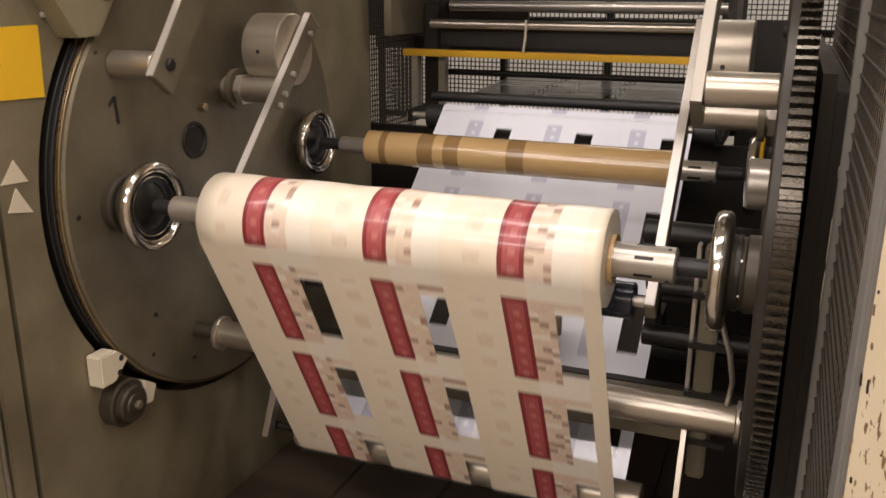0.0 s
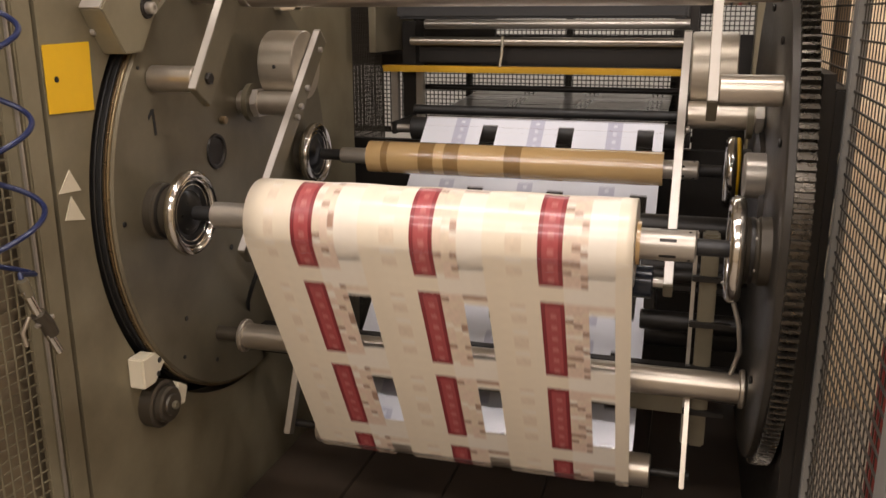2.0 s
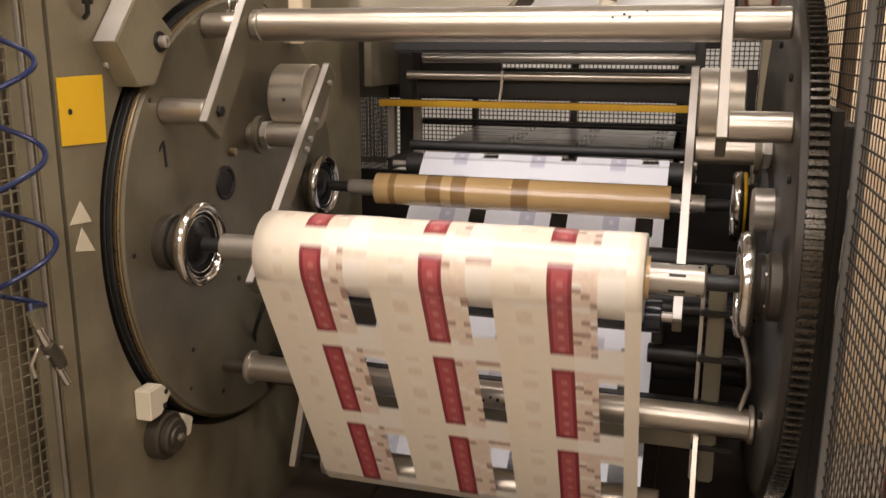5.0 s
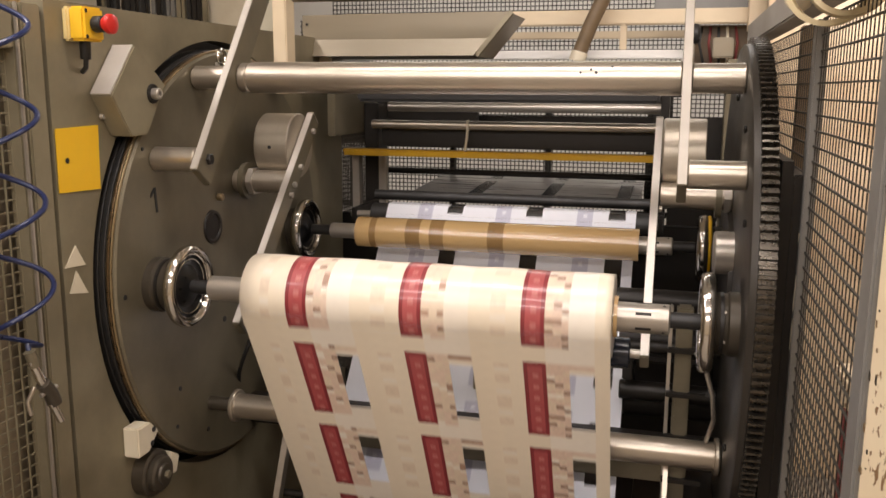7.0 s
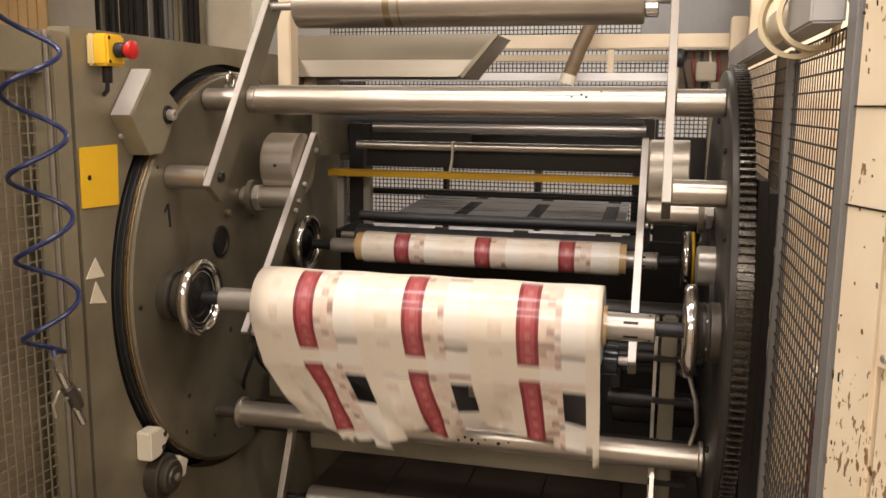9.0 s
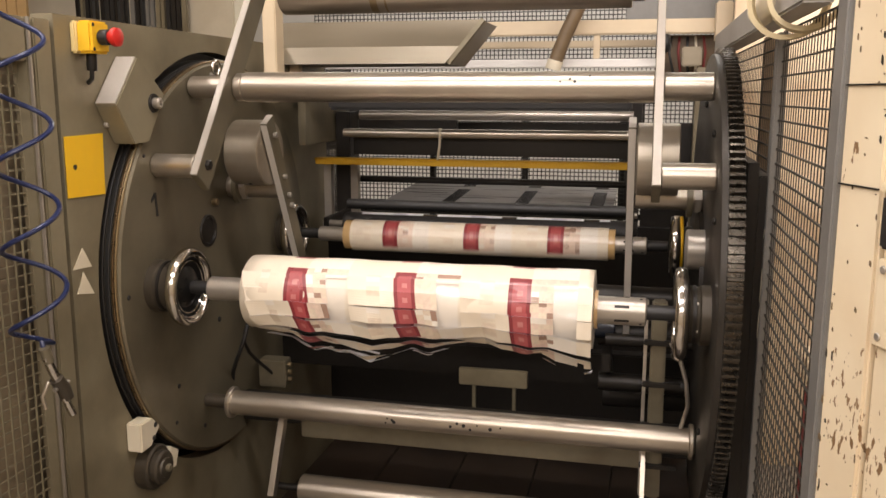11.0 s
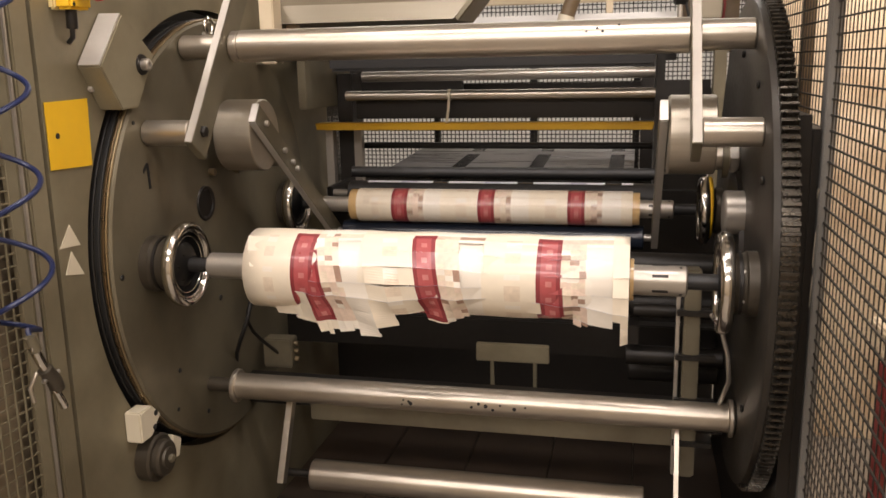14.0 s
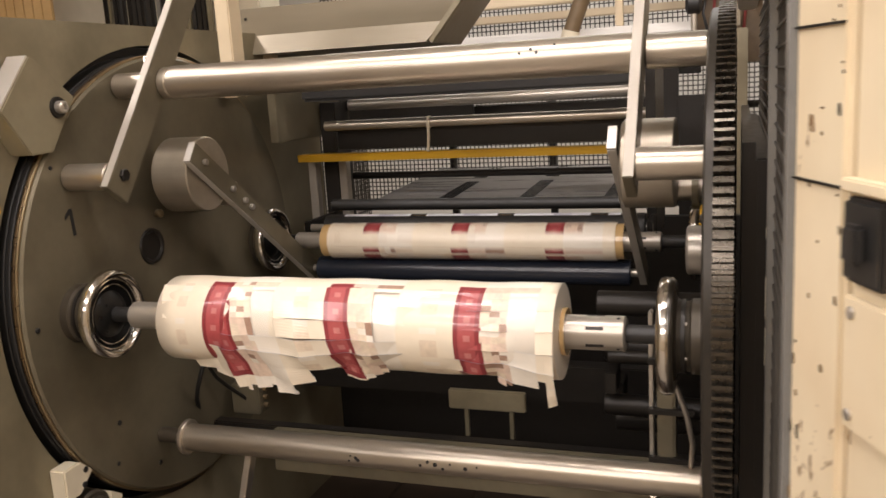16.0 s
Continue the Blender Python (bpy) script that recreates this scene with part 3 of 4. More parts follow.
# ---- fixed arms and the top roller ----
def fixed_arm(x0):
    t = thing("roller_bracket", "flat steel bracket clamped on the cross tube", "roller bracket", "roller brackets")
    o = Vector((0.8, -0.6)) * 0.020
    part("bar", plate_x([tuple(Vector(q) + (o if k in (1, 2) else Vector((0, 0)))) for k, q in enumerate(bar_outline((1.672, 1.408), (2.075, 1.945), 0.062, 0.022, 0.03))], x0, x0 + 0.022, 0.002), M_DISC, t)
    a, b = Vector((1.672, 1.408)), Vector((2.075, 1.945))
    d = (b - a).normalized()
    n = Vector((-d.y, d.x)) * 0.0312
    # Thin strip along the front edge, paler than the bar.
    part("front_edge", plate_x([tuple(a + n - d * 0.02), tuple(b + n + d * 0.03), tuple(b + n * 1.05 + d * 0.03), tuple(a + n * 1.05 - d * 0.02)], x0 + 0.001, x0 + 0.021, 0), M_BRIGHT, t, "pale front edge")
    for yy, zz in ((1.695, 1.432), (1.898, 1.650)):
        part("bolt", rod(x0 + 0.02, x0 + 0.032, yy, zz, 0.016, 0.003, 6), M_DARK, t)
    return t


fixed_arm(-1.402)
fixed_arm(-0.172)
top_roller = thing("guide_roller", "large steel guide roller held by the roller arms", "guide roller", "guide rollers")
part("shell", rod(-1.290, -0.243, 2.060, 1.936, 0.068, 0.003, 64), M_TUBE, top_roller, smooth=True)
part("axle", rod(-1.402, -0.15, 2.060, 1.936, 0.013, 0.001, 20), M_STEEL, top_roller, "", True)
part("bearing", rod(-0.243, -0.205, 2.060, 1.910, 0.024, 0.003, 28), M_CHROME, top_roller, "", True)

part("rust_band", rod(-1.00, -0.978, 2.060, 1.936, 0.0686, 0.0003, 64), M_BRASS, top_roller, "rusty ring stain", True)
part("rust_band", rod(-0.955, -0.949, 2.060, 1.936, 0.0685, 0.0002, 64), M_BRASS, top_roller, "rusty ring stain", True)

# ---- hoses and fittings beside the left disc ----
lines = thing("air_lines", "black air lines looping beside the turret disc", "air line")
part("hose", pipe([(-1.50 + 0.05 * math.sin(k * 0.5), 2.16 - 0.13 * math.sin(k * 0.33), 1.02 - 0.045 * k) for k in range(10)], 0.007), M_BLACK, lines, "", True)
part("hose", pipe([(-1.46 + 0.04 * math.cos(k * 0.6), 2.20 - 0.10 * math.sin(k * 0.36 + 0.4), 1.00 - 0.042 * k) for k in range(10)], 0.006), M_DARK, lines, "", True)
part("manifold", box(-1.50, -1.40, 2.22, 2.28, 0.60, 0.70, 0.004), M_DISC, lines)
for k in range(3):
    part("fitting", rod(-1.40, -1.385, 2.25, 0.625 + 0.027 * k, 0.009, 0.002, 8), M_BRASS, lines)
eye = thing("lifting_eye", "small chrome lifting eye on the turret disc", "lifting eye")
part("ring", ring(DX + 0.02, 2.02, 1.71, 0.022, 0.005, 28, 8), M_CHROME, eye, "", True)
part("shank", rod(DX, DX + 0.02, 2.02, 1.687, 0.008, 0.001, 16), M_STEEL, eye, "", True)

# ---- bottom idler roller ----
idler = thing("idler_roller", "dull steel idler roller near the floor", "idler roller", "guide rollers")
part("shell", rod(-1.250, -0.245, IY, IZ, IR, 0.003, 56), M_TUBE, idler, smooth=True)
part("axle", rod(-1.345, -0.14, IY, IZ, 0.012, 0.001, 20), M_DARK, idler, "", True)
for x0, w in ((-1.345, 0.020), (-0.165, 0.013)):
    part("hanger", plate_x(bar_outline((2.060, 0.580), (1.958, 0.372), 0.035, 0.0, 0.045), x0, x0 + w, 0.002), M_TUBE, idler, "flat steel hanger")
part("cross_beam", box(-1.30, -0.10, 2.115, 2.150, 0.47, 0.60, 0.004), M_DISC, idler, "grey steel cross beam behind the roller")
part("cross_beam", box(DX, RX, 2.150, 2.19, 0.50, 0.60, 0.004), M_DARK, idler)


# ---- chucks with chrome hand wheels ----
def chuck(y, z, side, face, x_ring, radius):
    s = side
    t = thing("hand_wheel_chuck", "chrome hand wheel chuck on a dark steel boss", "shaft chuck", "shaft chucks")
    part("flange", lathe([(face, 0.075), (face + s * 0.022, 0.075), (face + s * 0.026, 0.07), (face + s * 0.026, 0)], y, z, 48), M_WHEEL, t, "", True)
    part("boss", lathe([(face + s * 0.026, 0.071), (x_ring - s * 0.045, 0.068), (x_ring - s * 0.028, 0.074), (x_ring - s * 0.016, radius * 0.9)], y, z, 48), M_WHEEL, t, "", True)
    part("boss_ring", lathe([(face + s * 0.034, 0.0705), (face + s * 0.034, 0.0735), (face + s * 0.042, 0.0735), (face + s * 0.042, 0.0705)], y, z, 48), M_DARK, t, "dark ring groove", True)
    part("dish", lathe([(x_ring - s * 0.014, radius * 0.98), (x_ring - s * 0.010, radius * 0.93), (x_ring - s * 0.014, radius * 0.55), (x_ring + s * 0.004, radius * 0.32), (x_ring + s * 0.004, 0)], y, z, 56), M_DISH, t, "black dished face", True)
    part("rim", ring(x_ring - s * 0.008, y, z, radius - 0.006, 0.012, squash=1.35), M_CHROME, t, "polished chrome rim", True)
    part("inner_ring", ring(x_ring - s * 0.003, y, z, radius * 0.82, 0.003, sides=8), M_CHROME, t, "", True)
    part("inner_ring", ring(x_ring - s * 0.006, y, z, radius * 0.70, 0.002, sides=8), M_CHROME, t, "", True)
    for k in range(6):
        a = k * math.pi / 3 + 0.4
        part("bolt", rod(min(face + s * 0.026, face + s * 0.034), max(face + s * 0.026, face + s * 0.034), y + 0.064 * math.cos(a), z + 0.064 * math.sin(a), 0.006, 0.001, 8), M_STEEL, t)
    return t


chuck(FY, FZ, 1, DX, -1.425, 0.106)
chuck(FY, FZ, -1, RX, -0.098, 0.112)
chuck(BY + 0.03, BZ - 0.005, 1, DX, -1.468, 0.104)
back_ring = tagged(part("brass_lock_ring", ring(-1.492, BY + 0.03, BZ - 0.005, 0.088, 0.009, 48, 10), M_BRASS, None, "", True), "worn brass lock ring behind the rear chuck", "lock ring")
chuck(BY + 0.02, BZ - 0.005, -1, RX, -0.085, 0.106)
tagged(part("lock_ring", ring(-0.058, BY + 0.02, BZ + 0.005, 0.093, 0.006, 48, 10), M_YELLOW, None, "", True), "yellow enamelled lock ring behind the rear chuck", "lock ring")

# ---- shafts ----
def shaft(name, y, z, sleeve, label):
    t = thing(name, label, "winding shaft", "winding shafts")
    part("core_rod", rod(-1.44, -0.10, y, z, 0.019, 0.002, 28), M_BLACK, t, "", True)
    part("sleeve", lathe([(-1.365, 0.0), (-1.365, sleeve - 0.004), (-1.361, sleeve), (-0.174, sleeve + 0.003), (-0.170, sleeve - 0.002), (-0.170, 0)], y, z, 48), M_STEEL, t, "bright steel sleeve", True)
    for k in range(6):
        a = k * math.pi / 3
        slot = part("slot", box(-0.250, -0.212, -0.0045, 0.0045, sleeve - 0.002, sleeve + 0.0035, 0.001), M_DARK, t)
        slot.matrix_local = Matrix.Translation((0, y, z)) @ Matrix.Rotation(a, 4, "X")
        if k % 2 == 0:
            pin = part("pin_hole", rod(0, 0.003, 0, 0, 0.004, 0, 8), M_BLACK, t)
            pin.matrix_local = Matrix.Translation((-0.185, y, z)) @ Matrix.Rotation(a + 0.3, 4, "X") @ Matrix.Translation((0, 0, sleeve)) @ Matrix.Rotation(radians(-90), 4, "Y")
    return t


shaft("winding_shaft", FY, FZ, 0.033, "bright steel winding shaft through the front roll")
shaft("winding_shaft", BY, BZ, 0.027, "bright steel winding shaft through the rear core")

# ---- the rear core ----
core = thing("paper_core", "glossy brown kraft paper core on the rear shaft", "paper core")
edges = [-1.258, -1.205, -1.182, -1.072, -1.020, -0.985, -0.935, -0.780, -0.725, -0.277]
for i, (xa, xb) in enumerate(zip(edges, edges[1:])):
    if i % 2 == 0:
        part("wrap", lathe([(xa, 0.03), (xa, BR), (xb, BR), (xb, 0.03)], BY, BZ, 56), M_CORE, core, smooth=True)
    else:
        part("tape_band", lathe([(xa, 0.03), (xa, BR + 0.0006), (xb, BR + 0.0006), (xb, 0.03)], BY, BZ, 56), M_COREBAND, core, "darker tape band", True)

# ---- pivot stubs of the press arms ----
for xa, xb, fl in ((DX, -1.348, DX + 0.03), (-0.215, RX, RX - 0.045)):
    t = thing("pivot_tube", "bright steel pivot tube with a collar", "pivot tube", "pivot tubes")
    part("tube", rod(xa, xb, PY, PZ, 0.036, 0.003, 48), M_TUBE, t, smooth=True)
    part("collar", lathe([(fl, 0.036), (fl, 0.058), (fl + 0.016, 0.058), (fl + 0.016, 0.036)], PY, PZ, 48), M_DISC, t, "", True)
    part("nut", lathe([(fl + 0.022, 0.036), (fl + 0.022, 0.047), (fl + 0.04, 0.047), (fl + 0.04, 0.036)], PY, PZ, 6), M_STEEL, t, "hexagon nut")

# ---- press arms with counterweights; they swing about the pivot ----
press = thing("press_arm_pair", "flat steel press arms with counterweights and dark press roller", "press arms")
U = Vector((0.696, 0.718))                       # along the arm, from the roller up to its head
K = Vector((-0.010, 0.010))                      # the arm lies a little off the pivot
for x0, wx0, wx1 in ((-1.346, -1.462, -1.348), (-0.238, -0.214, -0.095)):
    arm = part("arm", plate_x(bar_outline(tuple(K - U * 0.535), tuple(K + U * 0.235), 0.058, 0.0, 0.02), x0, x0 + 0.022, 0.002), M_DISC, press)
    n = Vector((-U.y, U.x)) * 0.0292
    # Thin strips on the front edge and head, paler than the arm.
    part("front_edge", plate_x([tuple(K - U * 0.53 + n), tuple(K + U * 0.25 + n), tuple(K + U * 0.25 + n * 1.05), tuple(K - U * 0.53 + n * 1.05)], x0 + 0.001, x0 + 0.021, 0), M_PALE_EDGE, arm, "pale edge")
    part("head_edge", plate_x([tuple(K + U * 0.2552 - n), tuple(K + U * 0.2552 + n), tuple(K + U * 0.2565 + n), tuple(K + U * 0.2565 - n)], x0 + 0.001, x0 + 0.021, 0), M_PALE_EDGE, arm, "pale end face")
    c = K + U * 0.146 + Vector((-0.006, -0.006))
    weight = part("counterweight", lathe([(wx0, 0), (wx0, 0.098), (wx0 + 0.005, 0.103), (wx1 - 0.003, 0.103), (wx1, 0.100), (wx1, 0)], c.x, c.y, 64), M_WEIGHT, press, "round steel counterweight", True)
    screw = part("set_screw", rod(-0.002, 0.002, 0, 0, 0.006, 0, 12), M_BLACK, weight)
    screw.matrix_local = Matrix.Translation(((wx0 + wx1) / 2, c.x - 0.1025, c.y)) @ Matrix.Rotation(radians(90), 4, "Z")
    for s in (0.20, 0.05, -0.02, -0.06):
        part("bolt", rod(x0 + 0.022, x0 + 0.034, K.x + U.x * s, K.y + U.y * s, 0.009, 0.002, 12), M_STEEL, arm, "", True)
e = K - U * 0.512
part("press_roller", rod(-1.300, -0.262, e.x, e.y, 0.040, 0.003, 48), M_BLUEBLACK, press, "dark rubber press roller", True)
part("roller_axle", rod(-1.335, -0.225, e.x, e.y, 0.012, 0.001, 20), M_STEEL, press, "", True)

# ---- splice carriage: everything in its near place, moved along y ----
carriage = thing("splice_carriage", "steel splice carriage with a yellow bar and a lay-on roller", "splice carriage")
part("yellow_bar", box(-1.488, -0.235, 2.775, 2.835, 1.366, 1.378, 0.002), M_YBAR, carriage, "yellow enamelled flat bar")
part("yellow_lip", box(-1.482, -0.238, 2.768, 2.776, 1.352, 1.372, 0.002), M_YBAR, carriage, "yellow bar lip")
part("guide_rod", rod(-1.352, -0.215, 2.752, 1.480, 0.017, 0.002, 32), M_TUBE, carriage, "", True)
part("guide_rod", rod(-1.40, -0.22, 3.02, 1.272, 0.013, 0.002, 28), M_DARK, carriage, "", True)
part("guide_rod", rod(-1.36, -0.22, 2.98, 1.545, 0.020, 0.002, 28), M_STEEL, carriage, "", True)
part("knife_beam", box(-1.33, -0.225, 2.80, 2.84, 1.392, 1.462, 0.003), M_DARK, carriage, "dark knife beam")
part("cover_beam", box(-1.36, -0.24, 2.60, 2.78, 1.570, 1.625, 0.01), M_BLACK, carriage, "black roller beam")
part("hanger", box(-1.455, -1.425, 2.790, 2.830, 1.10, 1.352, 0.003), M_STEEL, carriage, "flat steel hanger")
part("hanger", box(-1.365, -1.335, 2.86, 2.90, 1.12, 1.366, 0.003), M_STEEL, carriage, "flat steel hanger")
part("hanger_plate", box(-1.425, -1.365, 2.86, 2.98, 1.12, 1.56, 0.003), M_DARK, carriage)
part("hanger_plate", box(-0.235, -0.205, 2.72, 3.04, 1.08, 1.66, 0.003), M_DARK, carriage)
part("hanger_plate", box(-1.46, -1.43, 2.55, 3.04, 1.44, 1.66, 0.003), M_DISC, carriage)
part("lay_on_roller", rod(-1.300, -0.225, GY, GZ, GR, 0.003, 48), M_BLACK, carriage, "black lay-on roller", True)
part("roller_axle", rod(-1.39, -0.205, GY, GZ, 0.014, 0.001, 20), M_STEEL, carriage, "", True)
part("roller_support", box(-1.385, -1.365, GY - 0.02, 2.89, GZ - 0.025, GZ + 0.025, 0.003), M_DARK, carriage)
part("roller_support", box(-0.222, -0.206, GY - 0.02, 2.80, GZ - 0.025, GZ + 0.025, 0.003), M_DARK, carriage)
part("black_bar", rod(-1.32, -0.225, GY + 0.085, 1.205, 0.020, 0.002, 24), M_BLACK, carriage, "", True)
tie = part("cable_tie", pipe([(-0.958, 2.735, 1.50), (-0.957, 2.732, 1.47), (-0.962, 2.745, 1.43), (-0.975, 2.768, 1.38)], 0.005), M_WHITE, carriage, "pale cable tie round the rod", True)
part("tie_loop", ring(-0.958, 2.752, 1.480, 0.0185, 0.0025, 24, 6, 2.0), M_WHITE, tie, "", True)
def cover_shell():
    """A bent sheet cover with a slanted end."""
    b = bmesh.new()
    rows = ((2.672, 1.742, -0.925), (2.700, 1.806, -0.872), (2.700, 1.90, -0.795), (3.05, 1.90, -0.795), (3.05, 1.742, -0.925))
    vs = [[b.verts.new((x if k else -1.62, y, z)) for y, z, x in rows] for k in (0, 1)]
    for k in range(5):
        j = (k + 1) % 5
        b.faces.new((vs[0][k], vs[0][j], vs[1][j], vs[1][k]))
    b.faces.new(vs[0])
    b.faces.new(vs[1])
    return b


cover = part("cover", cover_shell(), M_COVER, carriage, "beige sheet metal cover with a slanted end")
part("cover_stay", box(-1.57, -1.53, 2.74, 2.78, 1.62, 1.742, 0.003), M_CREAM, cover)
part("end_strip", pipe([(-0.915, 2.69, 1.742), (-0.785, 2.70, 1.90)], 0.012, 4), M_FRAME, cover, "dark edge strip")
for zz in (1.755, 1.81, 1.865):
    part("rivet", box(-1.605, -1.595, 2.693, 2.699, zz - 0.005, zz + 0.005, 0.002), M_DARK, cover)


def web_patch(fn, xs, n):
    """A strip of film: fn(x, k) gives the place of row k, with the marks as faces of their own."""
    b = bmesh.new()
    grid = [[b.verts.new(fn(x, k)) for x in xs] for k in range(n + 1)]
    return b, grid


XS = [WX0, -1.19, -1.155, -1.105, -1.050, -0.990, -0.935, -0.89, -0.855, -0.806, -0.751, -0.691, -0.636, -0.59, -0.555, -0.508, -0.453, -0.393, -0.338, -0.318, WX1]
BACK = {5: 2, 11: 2, 17: 2, 3: 1, 9: 1, 15: 1}     # what shows on the back of the film, column by column


def back_strip(fn, n, gap):
    b, grid = web_patch(fn, XS, n)
    for k in range(n):
        for i in range(len(XS) - 1):
            f = b.faces.new((grid[k][i], grid[k][i + 1], grid[k + 1][i + 1], grid[k + 1][i]))
            c = BACK.get(i, 0)
            f.material_index = 0 if (c == 2 and gap(k, i)) else c
    return b


def wrap_point(x, k):
    a = radians(58 + 5.6 * k)
    return (x, GY + (GR + 0.0006) * math.cos(a), GZ + (GR + 0.0006) * math.sin(a))


part("film_on_roller", back_strip(wrap_point, 10, lambda k, i: False), (F_WHITE, F_LILAC, F_MARK), carriage, "white back of the film with dark clear windows", True)
# This run of white film gets its shade from the grey colour.
part("film_run", back_strip(lambda x, k: (x, GY + 0.09 + 0.09 * k, 1.19 + 0.004 * k), 10, lambda k, i: k in (1, 6)), (F_SHADED, F_SHADED, F_MARK), carriage, "glossy white film coloured grey for shade, running to the lay-on roller")
clip_rod = part("film_guide", rod(-1.30, -0.25, 3.0, 1.165, 0.016, 0.002, 24), M_STEEL, carriage, "", True)

# ---- far machine frame and guards ----
pillar = tagged(part("hall_pillar", box(-3.56, -3.16, 5.5, 5.8, 0, 4.2, 0.01), M_WHITE), "pale painted hall pillar", "pillar")
crate = thing("wooden_crate", "pale wooden crate beyond the press", "crate")
for k in range(6):
    part("plank", box(-5.0 + 0.081 * k, -4.925 + 0.081 * k, 5.0, 5.03, 1.5, 3.1, 0.003), M_CORE, crate)
rack = thing("hanging_sleeve_rack", "rack with dark hanging cables and sleeves", "rack")
hang = random.Random(9)
for k in range(22):
    xx = -4.42 + 0.042 * k
    part("sleeve", box(xx, xx + hang.uniform(0.015, 0.036), 5.42, 5.44 + hang.uniform(0, 0.04), 1.9 + hang.uniform(0, 0.1), 3.6, 0.002), (M_DARK, M_GUARD, M_FRAME, M_BLACK)[hang.randrange(4)], rack)
part("shelf", box(-4.5, -3.45, 5.3, 5.6, 1.84, 1.90, 0.004), M_FRAME, rack)
far = thing("rear_machine_frame", "cream steel rear frame of the press", "machine frame")
part("top_beam", box(-1.75, 0.13, 3.60, 3.66, 1.90, 1.965, 0.005), M_CREAM, far)
part("beam_block", box(0.09, 0.16, 3.52, 3.62, 1.86, 2.03, 0.006), M_CREAM, far, "cream end block")
part("lower_beam", box(-1.75, -0.13, 3.60, 3.66, 1.752, 1.792, 0.004), M_PALE, far, "white lower rail")
part("post", box(-0.44, -0.41, 3.61, 3.65, 1.793, 1.90, 0.003), M_CREAM, far)
part("dark_base", box(-1.75, 0.05, 3.3, 3.34, 0.0, 1.06, 0), M_DARK, far, "dark lower machine panel")
air_pipe = tagged(part("air_pipe", pipe([(-0.40, 3.50, 2.25), (-0.50, 3.50, 2.02), (-0.555, 3.50, 1.90), (-0.60, 3.50, 1.78)], 0.032, 16), M_AMBER, None, "", True), "brown air pipe wrapped with clear tape", "air pipe")
part("pipe_end", pipe([(-0.600, 3.50, 1.782), (-0.612, 3.50, 1.74)], 0.036, 16), M_WHITE, air_pipe, "clear taped end", True)
part("lamp_box", box(-0.045, 0.04, 3.56, 3.60, 1.755, 1.84, 0.006), M_COVER, far, "small cream junction box")
part("knob", rod(-0.16, -0.10, 3.55, 1.855, 0.042, 0.01, 28), M_BLACK, far, "black round knob", True)
part("knob_stem", pipe([(-0.13, 3.55, 1.84), (-0.13, 3.55, 1.70)], 0.012), M_STEEL, far, "", True)
part("mid_band", box(-1.75, 0.13, 3.94, 3.97, 1.86, 1.895, 0.003), M_CREAM, far, "beige rail across the mesh")
part("side_post", box(0.02, 0.07, 3.56, 3.66, 0.0, 1.75, 0.004), M_FRAME, far)
part("side_panel", box(-0.20, 0.02, 3.70, 3.73, 0.0, 1.50, 0.004), M_DARK, far)
part("service_panel", box(-0.125, 0.125, 3.70, 3.72, 1.62, 1.90, 0.004), M_AMBER, far, "brown service panel")
part("service_panel", box(-0.30, 0.30, 3.76, 3.79, 1.968, 2.35, 0.004), M_GUARD, far, "grey panel over the rear beam")
for k in range(5):
    part("cable", pipe([(-0.09 + 0.035 * k, 3.69, 1.89), (-0.10 + 0.04 * k, 3.66, 1.82), (-0.07 + 0.03 * k, 3.68, 1.70), (-0.08 + 0.036 * k, 3.69, 1.62)], 0.006), (M_BLACK, M_RED_SHADE, M_BLACK, M_WHITE, M_RED_SHADE)[k], far, "", True)
# Added dark sheet that darkens the left half of the rear view.
part("dark_panel", box(-1.95, -1.12, 3.80, 3.83, 1.40, 1.73, 0.003), M_DARK, far, "dark sheet added to darken the rear left")
part("dark_panel", box(-0.28, -0.20, 3.72, 3.75, 1.10, 1.70, 0.003), M_DARK, far)
rear_guard = thing("rear_mesh_guard", "dark wire mesh guard behind the press", "mesh guard", "mesh guards")
part("mesh", mesh_panel("y", 4.0, -1.95, 0.25, 1.0, 2.3, 0.0212, 0.0046), M_MESH, rear_guard)
for xx in (-1.95, -1.30, -0.80, -0.30, 0.25):
    part("upright", box(xx - 0.016, xx + 0.016, 4.015, 4.045, 0.0, 1.70, 0.002), M_DARK, rear_guard)
for zz in (1.0, 1.44, 1.66, 2.3):
    part("rail", box(-1.95, 0.25, 4.046, 4.07, zz - 0.014, zz + 0.014, 0.002), M_DARK, rear_guard)
for za, zb in ((1.335, 1.488), (1.585, 1.70)):
    part("blanking_panel", box(-1.95, -0.12, 3.965, 3.985, za, zb, 0.003), M_DARK, rear_guard, "dark blanking panel")
side_guard = thing("side_mesh_guard", "wire mesh guard between the frames", "mesh guard", "mesh guards")
part("mesh", mesh_panel("x", -1.75, 3.14, 3.98, 0.9, 1.9, 0.0225, 0.005), M_MESH, side_guard)

# ---- left mesh guard door ----
left_guard = thing("guard_door", "olive-grey guard door with wire mesh", "mesh guard", "mesh guards")
part("stile", box(LX - 0.05, LX - 0.005, 1.243, 1.260, 0.0, 1.80, 0.004), M_FRAME, left_guard)
part("edge_trim", box(LX - 0.004, LX + 0.004, 1.243, 1.249, 0.0, 1.80, 0.001), M_STEEL, left_guard, "bright edge trim")
part("top_rail", box(LX - 0.05, LX - 0.005, 0.2, 1.242, 1.70, 1.80, 0.004), M_FRAME, left_guard)
